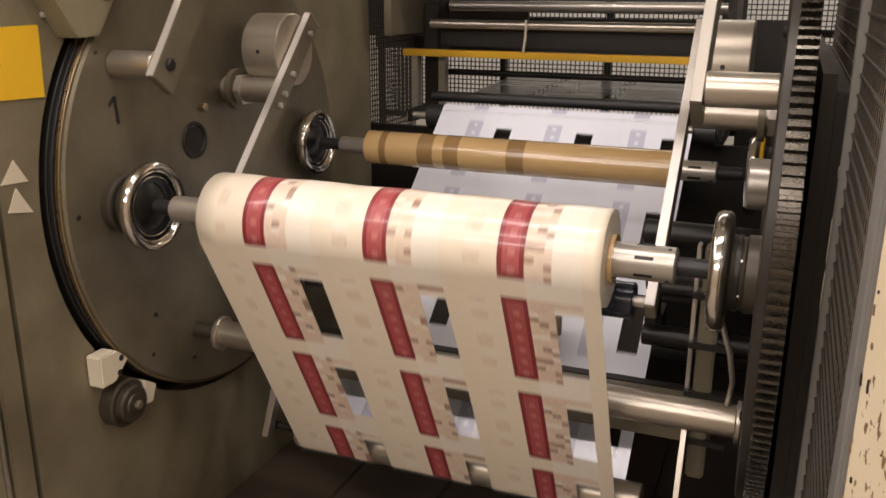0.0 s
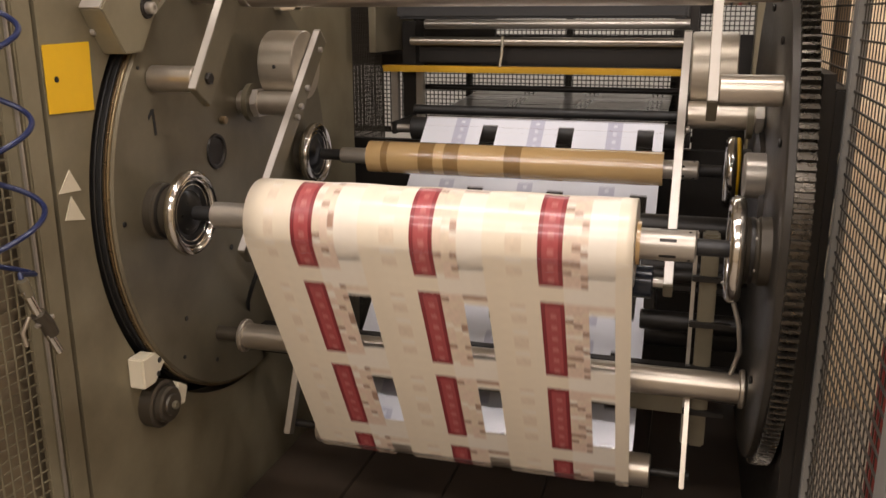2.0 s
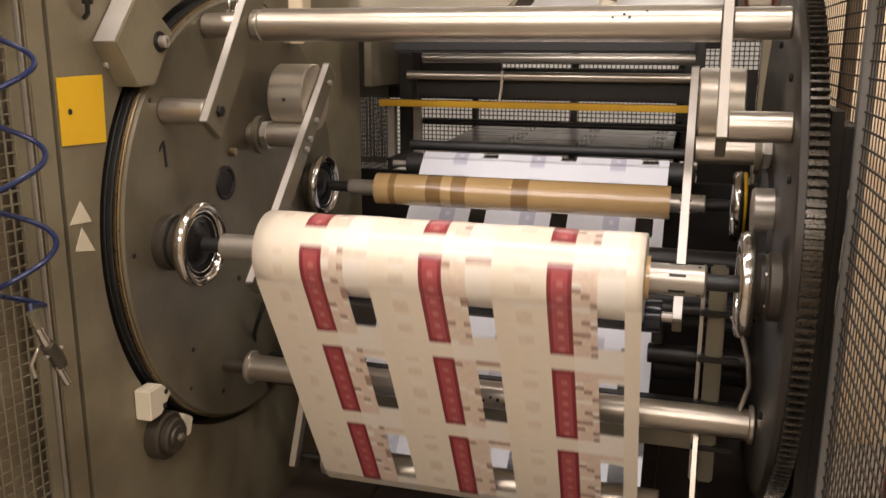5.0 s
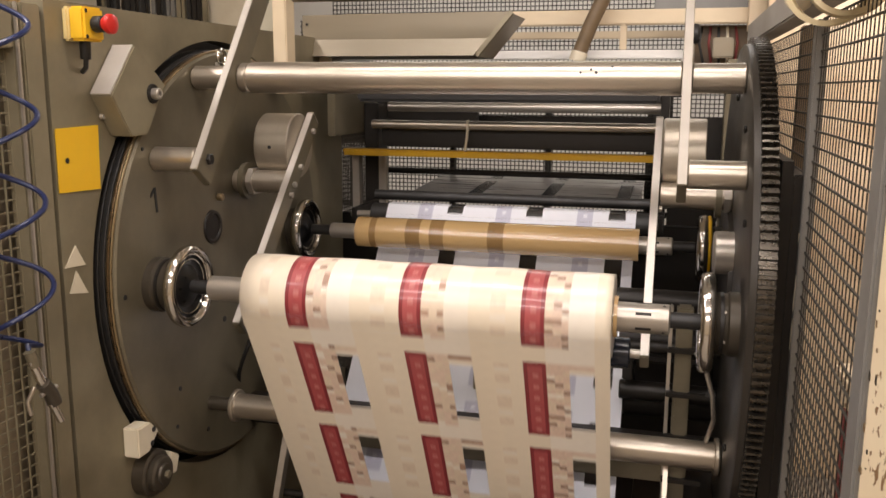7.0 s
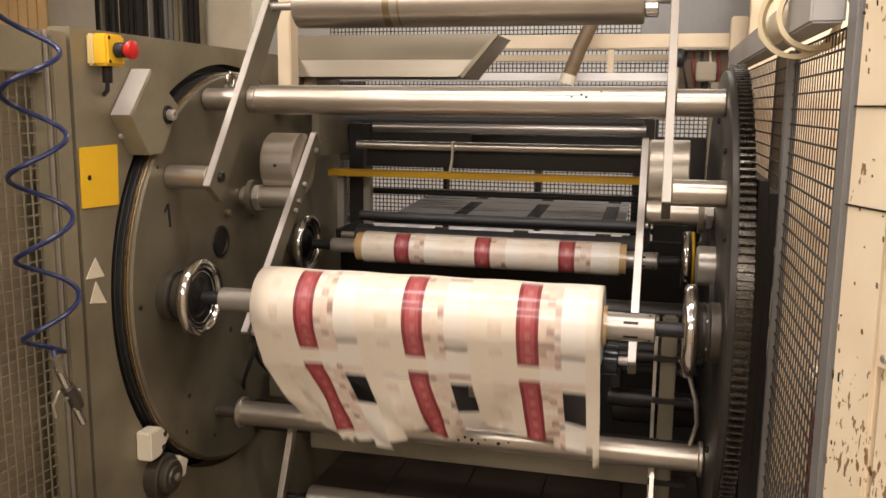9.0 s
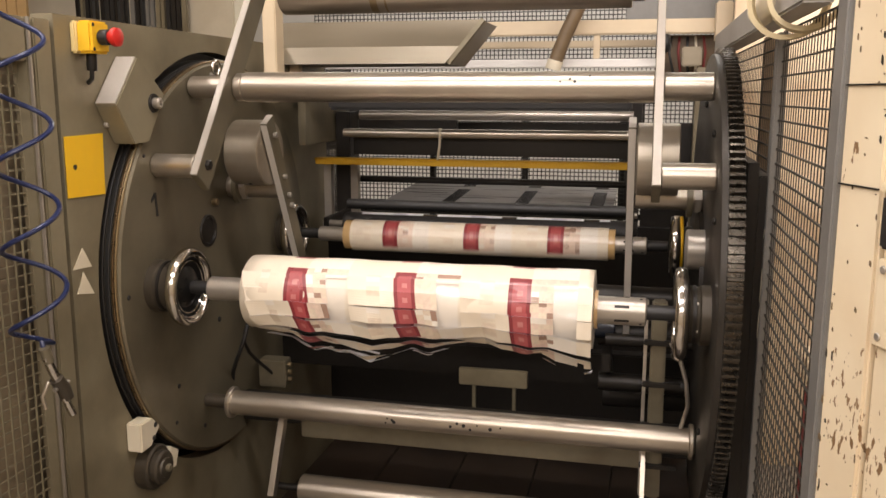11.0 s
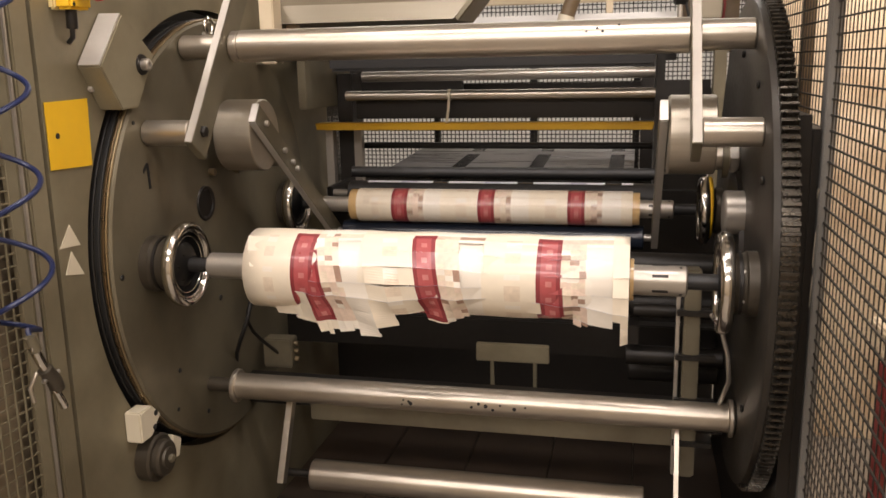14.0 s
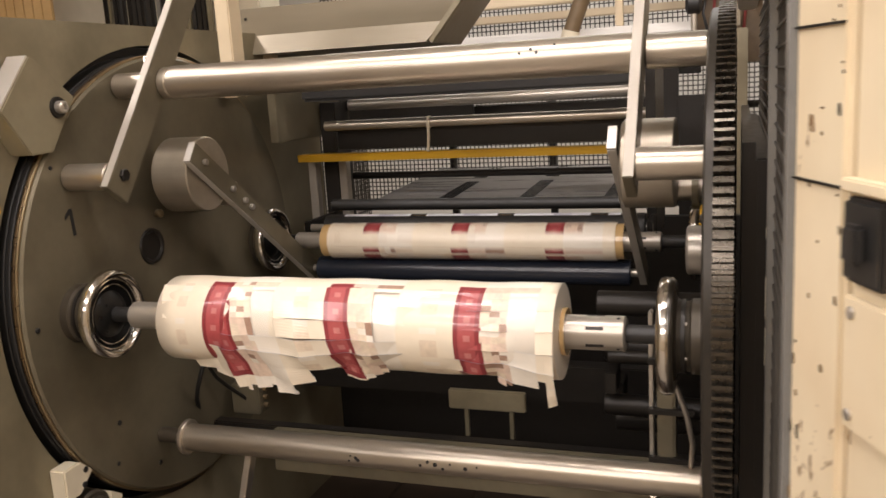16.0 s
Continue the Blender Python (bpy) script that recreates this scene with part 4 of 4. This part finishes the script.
part("mesh", mesh_panel("x", LX - 0.04, 0.2, 1.243, 0.05, 1.70, 0.0275, 0.0036), M_FRAME, left_guard)
part("stile", box(LX - 0.05, LX - 0.005, 0.14, 0.199, 0.0, 1.80, 0.004), M_FRAME, left_guard)
part("inner_board", box(LX - 0.115, LX - 0.095, 0.1, 1.332, 0.0, 1.78, 0), M_BOARD, left_guard, "brown board inside the guard")

# ---- blue coiled air hose with its nozzle ----
hose = thing("air_hose", "coiled blue air hose with a blow gun", "air hose")
pts = []
for k in range(0, 221):
    s = k / 220
    a = s * 2 * math.pi * 4.55 + 2.4
    pts.append((LX + 0.075 + 0.055 * math.sin(a), 1.095 + 0.022 * s + 0.070 * math.cos(a), 1.875 - 0.82 * s))
pts += [(LX + 0.075, 1.115, 1.075), (LX + 0.085, 1.11, 1.04)]
part("coil", pipe(pts, 0.0058, 8), M_BLUE, hose, "", True)
part("gun_stem", pipe([(LX + 0.085, 1.11, 1.045), (LX + 0.088, 1.14, 0.975)], 0.010), M_CHROME, hose, "chrome gun stem", True)
part("gun_body", pipe([(LX + 0.088, 1.135, 0.985), (LX + 0.090, 1.155, 0.955), (LX + 0.090, 1.165, 0.93)], 0.016), M_WHEEL, hose, "", True)
part("gun_lever", pipe([(LX + 0.086, 1.112, 0.985), (LX + 0.080, 1.095, 0.955), (LX + 0.082, 1.10, 0.925)], 0.0045), M_TUBE, hose, "steel lever", True)
part("swivel", pipe([(LX + 0.084, 1.108, 1.065), (LX + 0.086, 1.118, 1.03)], 0.0125), M_DISC, hose, "dull swivel fitting", True)
part("trigger", pipe([(LX + 0.088, 1.125, 0.96), (LX + 0.092, 1.172, 0.968)], 0.005), M_STEEL, hose, "", True)
part("nozzle", pipe([(LX + 0.090, 1.155, 0.935), (LX + 0.092, 1.178, 0.885)], 0.009), M_CHROME, hose, "chrome nozzle", True)

# ---- right guard fence, post and cabinet ----
fence = thing("guard_fence", "grey steel guard fence with wire mesh", "mesh guard", "mesh guards")
FX = 0.090
part("post", box(FX, FX + 0.025, 1.60, 1.645, 0.0, 1.765, 0.003), M_GUARD, fence)
part("post", box(FX - 0.002, FX + 0.045, 0.895, 0.965, 0.0, 1.95, 0.004), M_GUARD, fence)
part("top_rail", box(FX - 0.055, FX - 0.003, 0.97, 2.75, 1.767, 1.835, 0.004), M_RAIL, fence)
part("mesh", mesh_panel("x", FX + 0.012, 0.966, 1.599, 0.2, 1.765, 0.032, 0.0036, 0.030, 0.0022), M_MESH, fence)
part("mesh", mesh_panel("x", FX + 0.012, 1.647, 3.1, 0.2, 1.765, 0.032, 0.0036, 0.036, 0.0024), M_MESH, fence)
part("end_panel", box(FX + 0.06, 1.24, 3.36, 3.40, 0.0, 2.4, 0.004), M_TAN, fence, "tan panel closing the passage")
part("inner_post", box(FX + 0.04, FX + 0.07, 2.15, 2.19, 0.0, 1.79, 0.003), M_AMBER, fence)
partition = tagged(part("partition", box(1.25, 1.29, -0.6, 4.4, 0.0, 2.4, 0.004), M_TAN), "tan painted partition beyond the fence", "partition")
part("red_box", box(FX + 0.028, FX + 0.05, 1.13, 1.165, 0.3, 1.09, 0.004), M_RED_SHADE, fence, "red box behind the mesh")
part("beige_box", box(FX + 0.026, FX + 0.052, 1.12, 1.235, 1.094, 1.145, 0.004), M_POST, fence, "beige box behind the mesh")
for z0, z1, w in ((1.05, 1.125, 0.008), (1.14, 1.222, 0.005), (1.29, 1.315, 0.010)):
    part("sticker", plate_x([(1.606, z1), (1.606 + w * 1.6, z0), (1.606 + w * 3.2, z0 + 0.008), (1.606 + w, z1)], FX - 0.0012, FX + 0.001, 0), M_WHITE, fence, "torn white sticker")
cabinet = thing("cabinet_post", "chipped cream painted cabinet set askew beside the fence", "cabinet")
part("post", box(FX + 0.004, FX + 0.20, 0.790, 0.890, 0.0, 2.6, 0.005), M_POST, cabinet)
part("door", box(FX + 0.010, FX + 0.20, 0.10, 0.786, 0.0, 2.6, 0.005), M_POST, cabinet, "cream cabinet door")
part("cover_plate", box(FX + 0.002, FX + 0.0098, 0.56, 0.782, 1.275, 1.400, 0.002), M_POST, cabinet, "screwed cream cover plate")
for zz in (1.64, 1.495):
    part("seam", box(FX + 0.001, FX + 0.004, 0.795, 0.888, zz - 0.0012, zz + 0.0012, 0), M_DARK, cabinet)
chips = random.Random(5)
for k in range(64):
    side = chips.random() ** 2
    yy, zz, ww, hh = (0.884 - 0.05 * side if k % 2 else 0.795 + 0.04 * side), chips.uniform(0.85, 1.95), 0.0010 + 0.005 * chips.random() ** 3, 0.002 + 0.014 * chips.random() ** 2
    part("paint_chip", plate_x([(yy, zz), (yy + ww, zz + hh * 0.3), (yy + ww * 0.8, zz + hh), (yy + ww * 0.2, zz + hh * 0.7)], FX + 0.002, FX + 0.0046, 0), M_AMBER if k % 3 else M_DARK, cabinet)
latch = part("latch", box(FX - 0.004, FX + 0.0095, 0.715, 0.778, 1.415, 1.490, 0.004), M_BLACK, cabinet, "black latch")
part("latch_pull", box(FX - 0.016, FX - 0.0045, 0.735, 0.760, 1.435, 1.470, 0.004), M_BLACK, latch)
part("latch_ledge", box(FX - 0.004, FX + 0.0095, 0.64, 0.784, 1.494, 1.506, 0.002), M_POST, cabinet, "cream ledge over the latch")
for yy, zz in ((0.768, 1.386), (0.768, 1.290), (0.58, 1.386), (0.58, 1.290)):
    part("screw", rod(FX - 0.001, FX + 0.002, yy, zz, 0.006, 0.001, 16), M_STEEL, cabinet)
cabinet.matrix_world = Matrix.Translation((FX + 0.004, 0.89, 0)) @ Matrix.Rotation(radians(22), 4, "Z") @ Matrix.Translation((-FX - 0.004, -0.89, 0))
tagged(part("cardboard_tube", pipe([(0.020, 1.36, 1.785), (0.105, 1.13, 1.855)], 0.027, 24), M_WHITE, None, "", True), "white cardboard tube lying on the fence rail", "tube")

# ---- tape rings hanging on the rail ----
for k, (yy, rr, dx) in enumerate(((1.27, 0.074, -0.006), (1.20, 0.066, 0.012))):
    t = part("tape_ring", lathe([(-0.012, rr - 0.009), (-0.012, rr), (0.012, rr), (0.012, rr - 0.009), (-0.012, rr - 0.009)], 0, 0, 40), M_TAPE, None, "", True)
    t.matrix_world = Matrix.Translation((0.066 + dx, yy, 1.802)) @ Matrix.Rotation(radians(68 + 14 * k), 4, "Z") @ Matrix.Rotation(radians(8 * k), 4, "Y")
    tagged(t, "used roll of masking tape hanging on the rail", "tape roll", "tape rolls")

# ---- printed film ----
REPEAT = 0.3173                                  # half a turn of the front roll
TAIL = 9                                         # strips of the loose end
PER = 8                                          # strips in a repeat
SLAT = REPEAT / PER
XF, COLUMN = [WX0, -1.175, -1.150], {1: "t"}
for left in (-1.105, -0.806, -0.508):
    for off, kind in ((0.0, "d"), (0.010, "r"), (0.022, "l"), (0.036, "r"), (0.046, "d"), (0.056, "p"), (0.076, "p"), (0.096, "p"), (0.112, "w"), (0.172, "e")):
        COLUMN[len(XF)] = kind
        XF.append(left + off)
    if left < -0.6:
        COLUMN[len(XF)] = "t"
        XF += [left + 0.225, left + 0.262]
XF += [-0.318, WX1]
FILM = (F_CREAM, F_CREAM2, F_RED, F_DRED, F_PINK, F_BROWN, F_WHITE, F_LILAC, F_CLEAR, F_ROSE, F_TAN)
PICTURE = random.Random(12)
PIC = [[PICTURE.choice((4, 4, 4, 4, 10, 10, 1, 4, 10, 4, 5)) for _ in range(24)] for _ in range(40)]


def print_at(i, q, roll):
    """The print in column i at the part q of a repeat; None is a clear window."""
    c = COLUMN.get(i, "")
    if q < 0.165:
        return 1 if c in ("p", "w") else 0
    k = int(q * 24)
    if c in ("d", "r", "l"):
        if q < 0.20 or q > 0.965:
            return 3
        if c == "d":
            return 3
        if c == "l":
            return 9 if k % 3 == 1 else 2
        return 2
    if c == "p":
        return PIC[i][k]
    if c == "w":
        return PIC[i][k] if q < 0.22 else (1 if roll or q > 0.90 or q < 0.27 else None)
    if c == "t":
        return 10 if k % 6 in (2, 3) or k % 11 == 5 else (1 if k % 3 == 0 else 0)
    return 0


def slat_mesh(phase, torn=0):
    """One strip of film across the web, its middle at the origin, running along -z, the print facing -y.
    torn: 1 to TAIL for the strips of the ragged end, wavier and more broken from strip to strip."""
    b = bmesh.new()
    n = 6
    grid = []
    for k in range(n + 1):
        q = 0.62 * (torn - 1 + k / n) if torn else 0.0
        row = []
        for x in XF:
            w = (0.004 + 0.0045 * q) * math.sin(x * 10 + 0.45 * q) + 0.0022 * q * math.sin(x * 33 + q) + 0.0012 * q * math.sin(x * 71 + 2.3 * q) if torn else 0.0
            z = SLAT / 2 - SLAT * k / n + (0.0035 * q * math.sin(x * 6.5 + 1.0) if torn else 0.0)
            if torn:                               # the end hangs askew, and each strip laps over the next
                z += 0.0012 if k == 0 else (-0.0012 if k == n else 0.0)
            xs = x + (0.017 * q * (WX1 - x) / (WX1 - WX0) if torn else 0.0)
            row.append((b.verts.new((xs, w, z)), b.verts.new((xs, w + 0.0009, z))))
        grid.append(row)
    for k in range(n):
        q = ((phase + (k + 0.5) / n) / PER) % 1.0
        for i in range(len(XF) - 1):
            m = print_at(i, q, torn > 3)
            c = int((XF[i] + 2) / 0.062)
            if torn and torn - 1 + k / n > 5.6 + 1.0 * math.sin(XF[i] * 5.5 + 1.2) + 0.5 * math.sin(XF[i] * 23) + 0.35 * math.sin(c * 4.1) + (1.6 if i == len(XF) - 2 else 0.0):
                continue
            corners = (grid[k][i], grid[k + 1][i], grid[k + 1][i + 1], grid[k][i + 1])
            if m is None:
                b.faces.new([g[0] for g in corners]).material_index = 8
                continue
            for side in (0, 1):
                f = b.faces.new([g[side] for g in corners])
                f.material_index = (7 if m in (2, 3) else 6) if side else m
        if not torn:
            for i in (0, len(XF) - 1):            # the two sides meet along the edges
                b.faces.new((grid[k][i][0], grid[k + 1][i][0], grid[k + 1][i][1], grid[k][i][1]))
    bmesh.ops.delete(b, geom=[v for v in b.verts if not v.link_faces], context="VERTS")
    me = bpy.data.meshes.new("film_strip")
    b.to_mesh(me)
    b.free()
    for m in FILM:
        me.materials.append(m)
    return me


def printed_roll(x0, x1, radius, repeats, cap):
    """A wound roll: print all round, spiral end faces."""
    b = bmesh.new()
    segs = 96
    grid = []
    for x in XF:
        wob = 0.0012 * math.sin(x * 31)
        grid.append([b.verts.new((x, (radius + wob) * math.cos(2 * math.pi * k / segs), (radius + wob) * math.sin(2 * math.pi * k / segs))) for k in range(segs)])
    for i in range(len(XF) - 1):
        for k in range(segs):
            j = (k + 1) % segs
            f = b.faces.new((grid[i][k], grid[i][j], grid[i + 1][j], grid[i + 1][k]))
            f.material_index = print_at(i, (repeats * (k + 0.5) / segs) % 1.0, True)
            f.smooth = True
    for side, x in ((grid[0], x0), (grid[-1], x1)):
        c = b.verts.new((x, 0, 0))
        for k in range(segs):
            f = b.faces.new((side[k], side[(k + 1) % segs], c))
            f.material_index = cap
    return b


front_roll = part("film_roll", printed_roll(WX0, WX1, FR, 2, 1), FILM)
tagged(front_roll, "wound roll of printed cream film with red label print", "film roll")
part("core_end", lathe([(WX1 + 0.001, 0.03), (WX1 + 0.001, 0.050), (WX1 + 0.010, 0.050), (WX1 + 0.010, 0.03)], 0, 0, 40), M_CORE, front_roll, "brown core end", True)


# ---- the way of the film ----
def dy(t):
    """How far the carriage still is from its near place."""
    keys = ((0, 0.49), (3.3, 0.49), (5.5, 0.315), (6.0, 0.275), (7.0, 0.165), (7.5, 0.105), (8.0, 0.045), (8.5, 0.0), (16.0, 0.0))
    for (a, va), (b, vb) in zip(keys, keys[1:]):
        if t <= b:
            return va + (vb - va) * (t - a) / (b - a)
    return 0.0


def tangent(c0, r0, c1, r1, side):
    """Outer tangent points of two circles, on the side given."""
    d = Vector(c1) - Vector(c0)
    base = math.atan2(d.y, d.x)
    a = base + side * math.acos((r0 - r1) / d.length)
    n = Vector((math.cos(a), math.sin(a)))
    return Vector(c0) + n * r0, Vector(c1) + n * r1, a


T_I, T_F, A_F = tangent((IY, IZ), IR + 0.002, (FY, FZ), FR + 0.001, 1)     # front run, idler to roll
FRONT = (T_F - T_I).length


WRAP = 0.135                                     # film lying over the lay-on roller


def film_place(s, t):
    """Place and turn of the film s metres upstream of the front roll."""
    if s < 0:                                   # wound into the roll
        a = A_F + s / FR
        r = FR - 0.006 * min(1, -s / 0.03) - 0.001
        return FY + r * math.cos(a), FZ + r * math.sin(a), a
    if s <= FRONT:
        p = T_F + (T_I - T_F) * s / FRONT
        return p.x, p.y, A_F
    g = (GY + dy(t), GZ)
    # back run lies on the roller's front and on the idler's rear
    d = Vector((IY, IZ)) - Vector(g)
    base = math.atan2(d.y, d.x)
    ab = base - math.acos((GR + IR + 0.004) / d.length)
    t_g = Vector(g) + (GR + 0.002) * Vector((math.cos(ab), math.sin(ab)))
    t_b = Vector((IY, IZ)) - (IR + 0.002) * Vector((math.cos(ab), math.sin(ab)))
    a_in = ab + math.pi
    wrap = (A_F - a_in) % (2 * math.pi)
    arc = (2 * math.pi - wrap) * (IR + 0.002)
    s -= FRONT
    if s <= arc:
        a = A_F + s / (IR + 0.002)
        return IY + (IR + 0.002) * math.cos(a), IZ + (IR + 0.002) * math.sin(a), a
    s -= arc
    run = (t_g - t_b).length
    if s <= run:
        p = t_b + (t_g - t_b) * s / run
        return p.x, p.y, A_F + arc / (IR + 0.002)
    s -= run
    if s <= WRAP:                               # over the lay-on roller's front
        a = ab - s / (GR + 0.002)
        return g[0] + (GR + 0.002) * math.cos(a), g[1] + (GR + 0.002) * math.sin(a), A_F + arc / (IR + 0.002) - s / (GR + 0.002)
    return g[0], g[1], A_F + arc / (IR + 0.002) - WRAP / (GR + 0.002)


CUT = 8.2
# how the label print creeps against six repeats a second
CREEP = ((0, 0.0), (0.5, 0.024), (1, 0.038), (1.5, 0.054), (2, 0.070), (2.5, 0.090), (3, 0.106), (5.5, 0.203), (6, 0.253), (6.5, 0.299), (7, 0.350), (7.5, 0.378), (8, 0.426), (8.2, 0.432))


def fed(t):
    """Metres of film that have run onto the front roll."""
    if t <= CUT:
        for (a, va), (b, vb) in zip(CREEP, CREEP[1:]):
            if t <= b:
                return 6 * REPEAT * t - va - (vb - va) * (t - a) / (b - a)
    keys = ((CUT, 0.0), (8.5, 0.55), (8.6, 0.71), (8.8, 1.04), (8.9, 1.28), (9.0, 1.56), (9.1, 1.80), (9.2, 2.02), (9.3, 2.13), (16.1, 2.13))
    start = 6 * REPEAT * CUT - CREEP[-1][1]
    for (a, va), (b, vb) in zip(keys, keys[1:]):
        if t <= b:
            return start + va + (vb - va) * (t - a) / (b - a)
    return start + 2.13


PHASE = -0.0104                                     # where a repeat begins, upstream of the roll, at the start


def roll_turn(t):
    """The front roll's angle: it turns with the film, runs on after the cut and stops."""
    x = math.pi * fed(t) / REPEAT
    if t > 9.2:
        u = min(t, 11.4) - 9.2
        x += SPIN * (u - u * u / 4.4) / 1.1
    return x


ROLL0 = A_F + math.pi * PHASE / REPEAT
# the run-on after the cut, so that the roll rests with its labels to the front
SPIN = ROLL0 - math.pi * fed(16.0) / REPEAT - 1.309
SPIN -= math.pi * round((SPIN - 9.3) / math.pi)


def strip_pose(s, t):
    y, z, a = film_place(s, t)
    # local -y is the printed side and faces outward along the angle a; local z points on along the web, towards the roll
    return Matrix.Translation((0, y, z)) @ Matrix.Rotation(a - math.pi, 4, "X")


def motions():
    walk(carriage, [(t, pose(0, dy(t), 0)) for t in (0, 1.5, 3.0, 3.3, 3.8, 4.5, 5.5, 6.0, 6.5, 7.0, 7.5, 8.0, 8.5, 8.8, 12.0, 16.0)])
    swing = ((0, 0), (9.1, 0), (9.5, 9), (10.0, 27), (10.2, 35), (10.7, 57), (11.2, 79), (11.7, 95), (12.0, 98), (14, 98), (16.0, 98))
    walk(press, [(t, pose(0, PY, PZ, a)) for t, a in swing])
    rows = []
    t = 0.0
    while t < 16.0:
        rows.append((t, Matrix.Translation((0, FY, FZ)) @ Matrix.Rotation(ROLL0 - roll_turn(t), 4, "X")))
        t += 1 / 30 if t < 9.25 else (1 / 15 if t < 11.5 else 0.5)
    rows.append((16.0, Matrix.Translation((0, FY, FZ)) @ Matrix.Rotation(ROLL0 - roll_turn(16.0), 4, "X")))
    walk(front_roll, rows)
    # the running film
    total = fed(CUT) + 2.13
    count = int(total / SLAT) - 1
    meshes = [slat_mesh(p) for p in range(PER)]
    web = thing("film_web", "running web of printed cream film with red label print", "film web")
    for k in range(-6, count):
        s0 = PHASE + SLAT * (k + 0.5)
        last = count - k
        me = meshes[k % PER] if last > TAIL else slat_mesh(k % PER, TAIL + 1 - last)
        ob = new("film_strip" if last > TAIL else "torn_film_end", me)
        ob.parent = web
        rows, t = [], 0.0
        while t <= 16.0001:
            s = s0 - fed(t)
            hidden_up = s > 2.6
            if s < -0.12 and last > TAIL:
                if not rows:
                    rows.append((0.0, strip_pose(-0.12, 0)))
                else:
                    rows.append((t, strip_pose(-0.12, t)))
                break
            if last <= TAIL and t > 9.25:
                break
            rows.append((t, strip_pose(s, t)))
            wait = max(1, math.floor((s - 2.6) / 1.91 * 30) - 3) / 30 if hidden_up and t < 8 else 1 / 30
            t = min(t + wait, 3.0) if t < 2.99 else t + min(wait, 0.2)
        if last <= TAIL:                         # whirled round, then hanging from the roll
            j = TAIL + 1 - last
            for tt in [9.3 + 0.1 * m for m in range(22)]:
                a = 2.27 + 0.36 * (j - 1) - roll_turn(tt) + roll_turn(16.0)
                r = FR + 0.004 + (0.052 * math.sin(math.pi * (j - 2) / 8.5) * (0.75 + 0.25 * math.sin(11 * tt + 0.7 * j)) if j > 2 else 0.0)
                lean = 0.10 * math.sin(7 * tt + 1.3 * j) if j > 3 else 0.0
                rows.append((tt, Matrix.Translation((0, FY + r * math.cos(a), FZ + r * math.sin(a))) @ Matrix.Rotation(a - math.pi + lean, 4, "X")))
            if j <= 4:
                a, r = 2.27 + 0.385 * (j - 1), FR + 0.003
                hang = Matrix.Translation((0, FY + r * math.cos(a), FZ + r * math.sin(a))) @ Matrix.Rotation(a - math.pi, 4, "X")
            else:
                y, z, old = FY - 0.092, FZ - 0.058, 34.0
                for step in range(j - 4):
                    angle = 34.0 - 10.0 * step
                    for part_of in ((old, angle) if step else ()):
                        y += SLAT / 2 * math.sin(radians(part_of))
                        z -= SLAT / 2 * math.cos(radians(part_of))
                    old = angle
                hang = Matrix.Translation((0, y, z)) @ Matrix.Rotation(radians(old), 4, "X")
            rows += [(11.7, hang), (16.0, hang)]
        else:
            rows.append((16.0, rows[-1][1]))
        walk(ob, rows)
    # film on the rear core after the cut
    n = 14
    wound = thing("wound_film", "first turns of printed film wound on the rear core", "film roll")
    for k in range(n):
        b = bmesh.new()
        cols = [[b.verts.new((x, (BR + 0.003) * (1 - math.cos(u)) , (BR + 0.003) * math.sin(u))) for x in XF] for u in [(-0.5 + j / 3) * 2 * math.pi / n for j in range(4)]]
        for j in range(3):
            for i in range(len(XF) - 1):
                f = b.faces.new((cols[j][i], cols[j + 1][i], cols[j + 1][i + 1], cols[j][i + 1]))
                f.material_index = print_at(i, ((k + (j + 0.5) / 3) / n) % 1.0, True)
                f.smooth = True
        ob = part("film_strip", b, FILM, wound)
        rows, t = [], 0.0
        start = 8.44 + 0.008 * k
        while t <= 16.0001:
            u = 5.24 * 2 * math.pi * max(0, t - 8.44)
            if t < start:
                g = GY + dy(t)
                rows.append((t, Matrix.Translation((0, g, GZ))))
                t += 0.5 if t < 8.0 else 1 / 30
                continue
            a = 0.3 - u + 2 * math.pi * k / n
            rows.append((t, Matrix.Translation((0, BY + (BR + 0.003) * math.cos(a), BZ + (BR + 0.003) * math.sin(a))) @ Matrix.Rotation(a - math.pi, 4, "X")))
            t += 1 / 30
        walk(ob, rows)


motions()
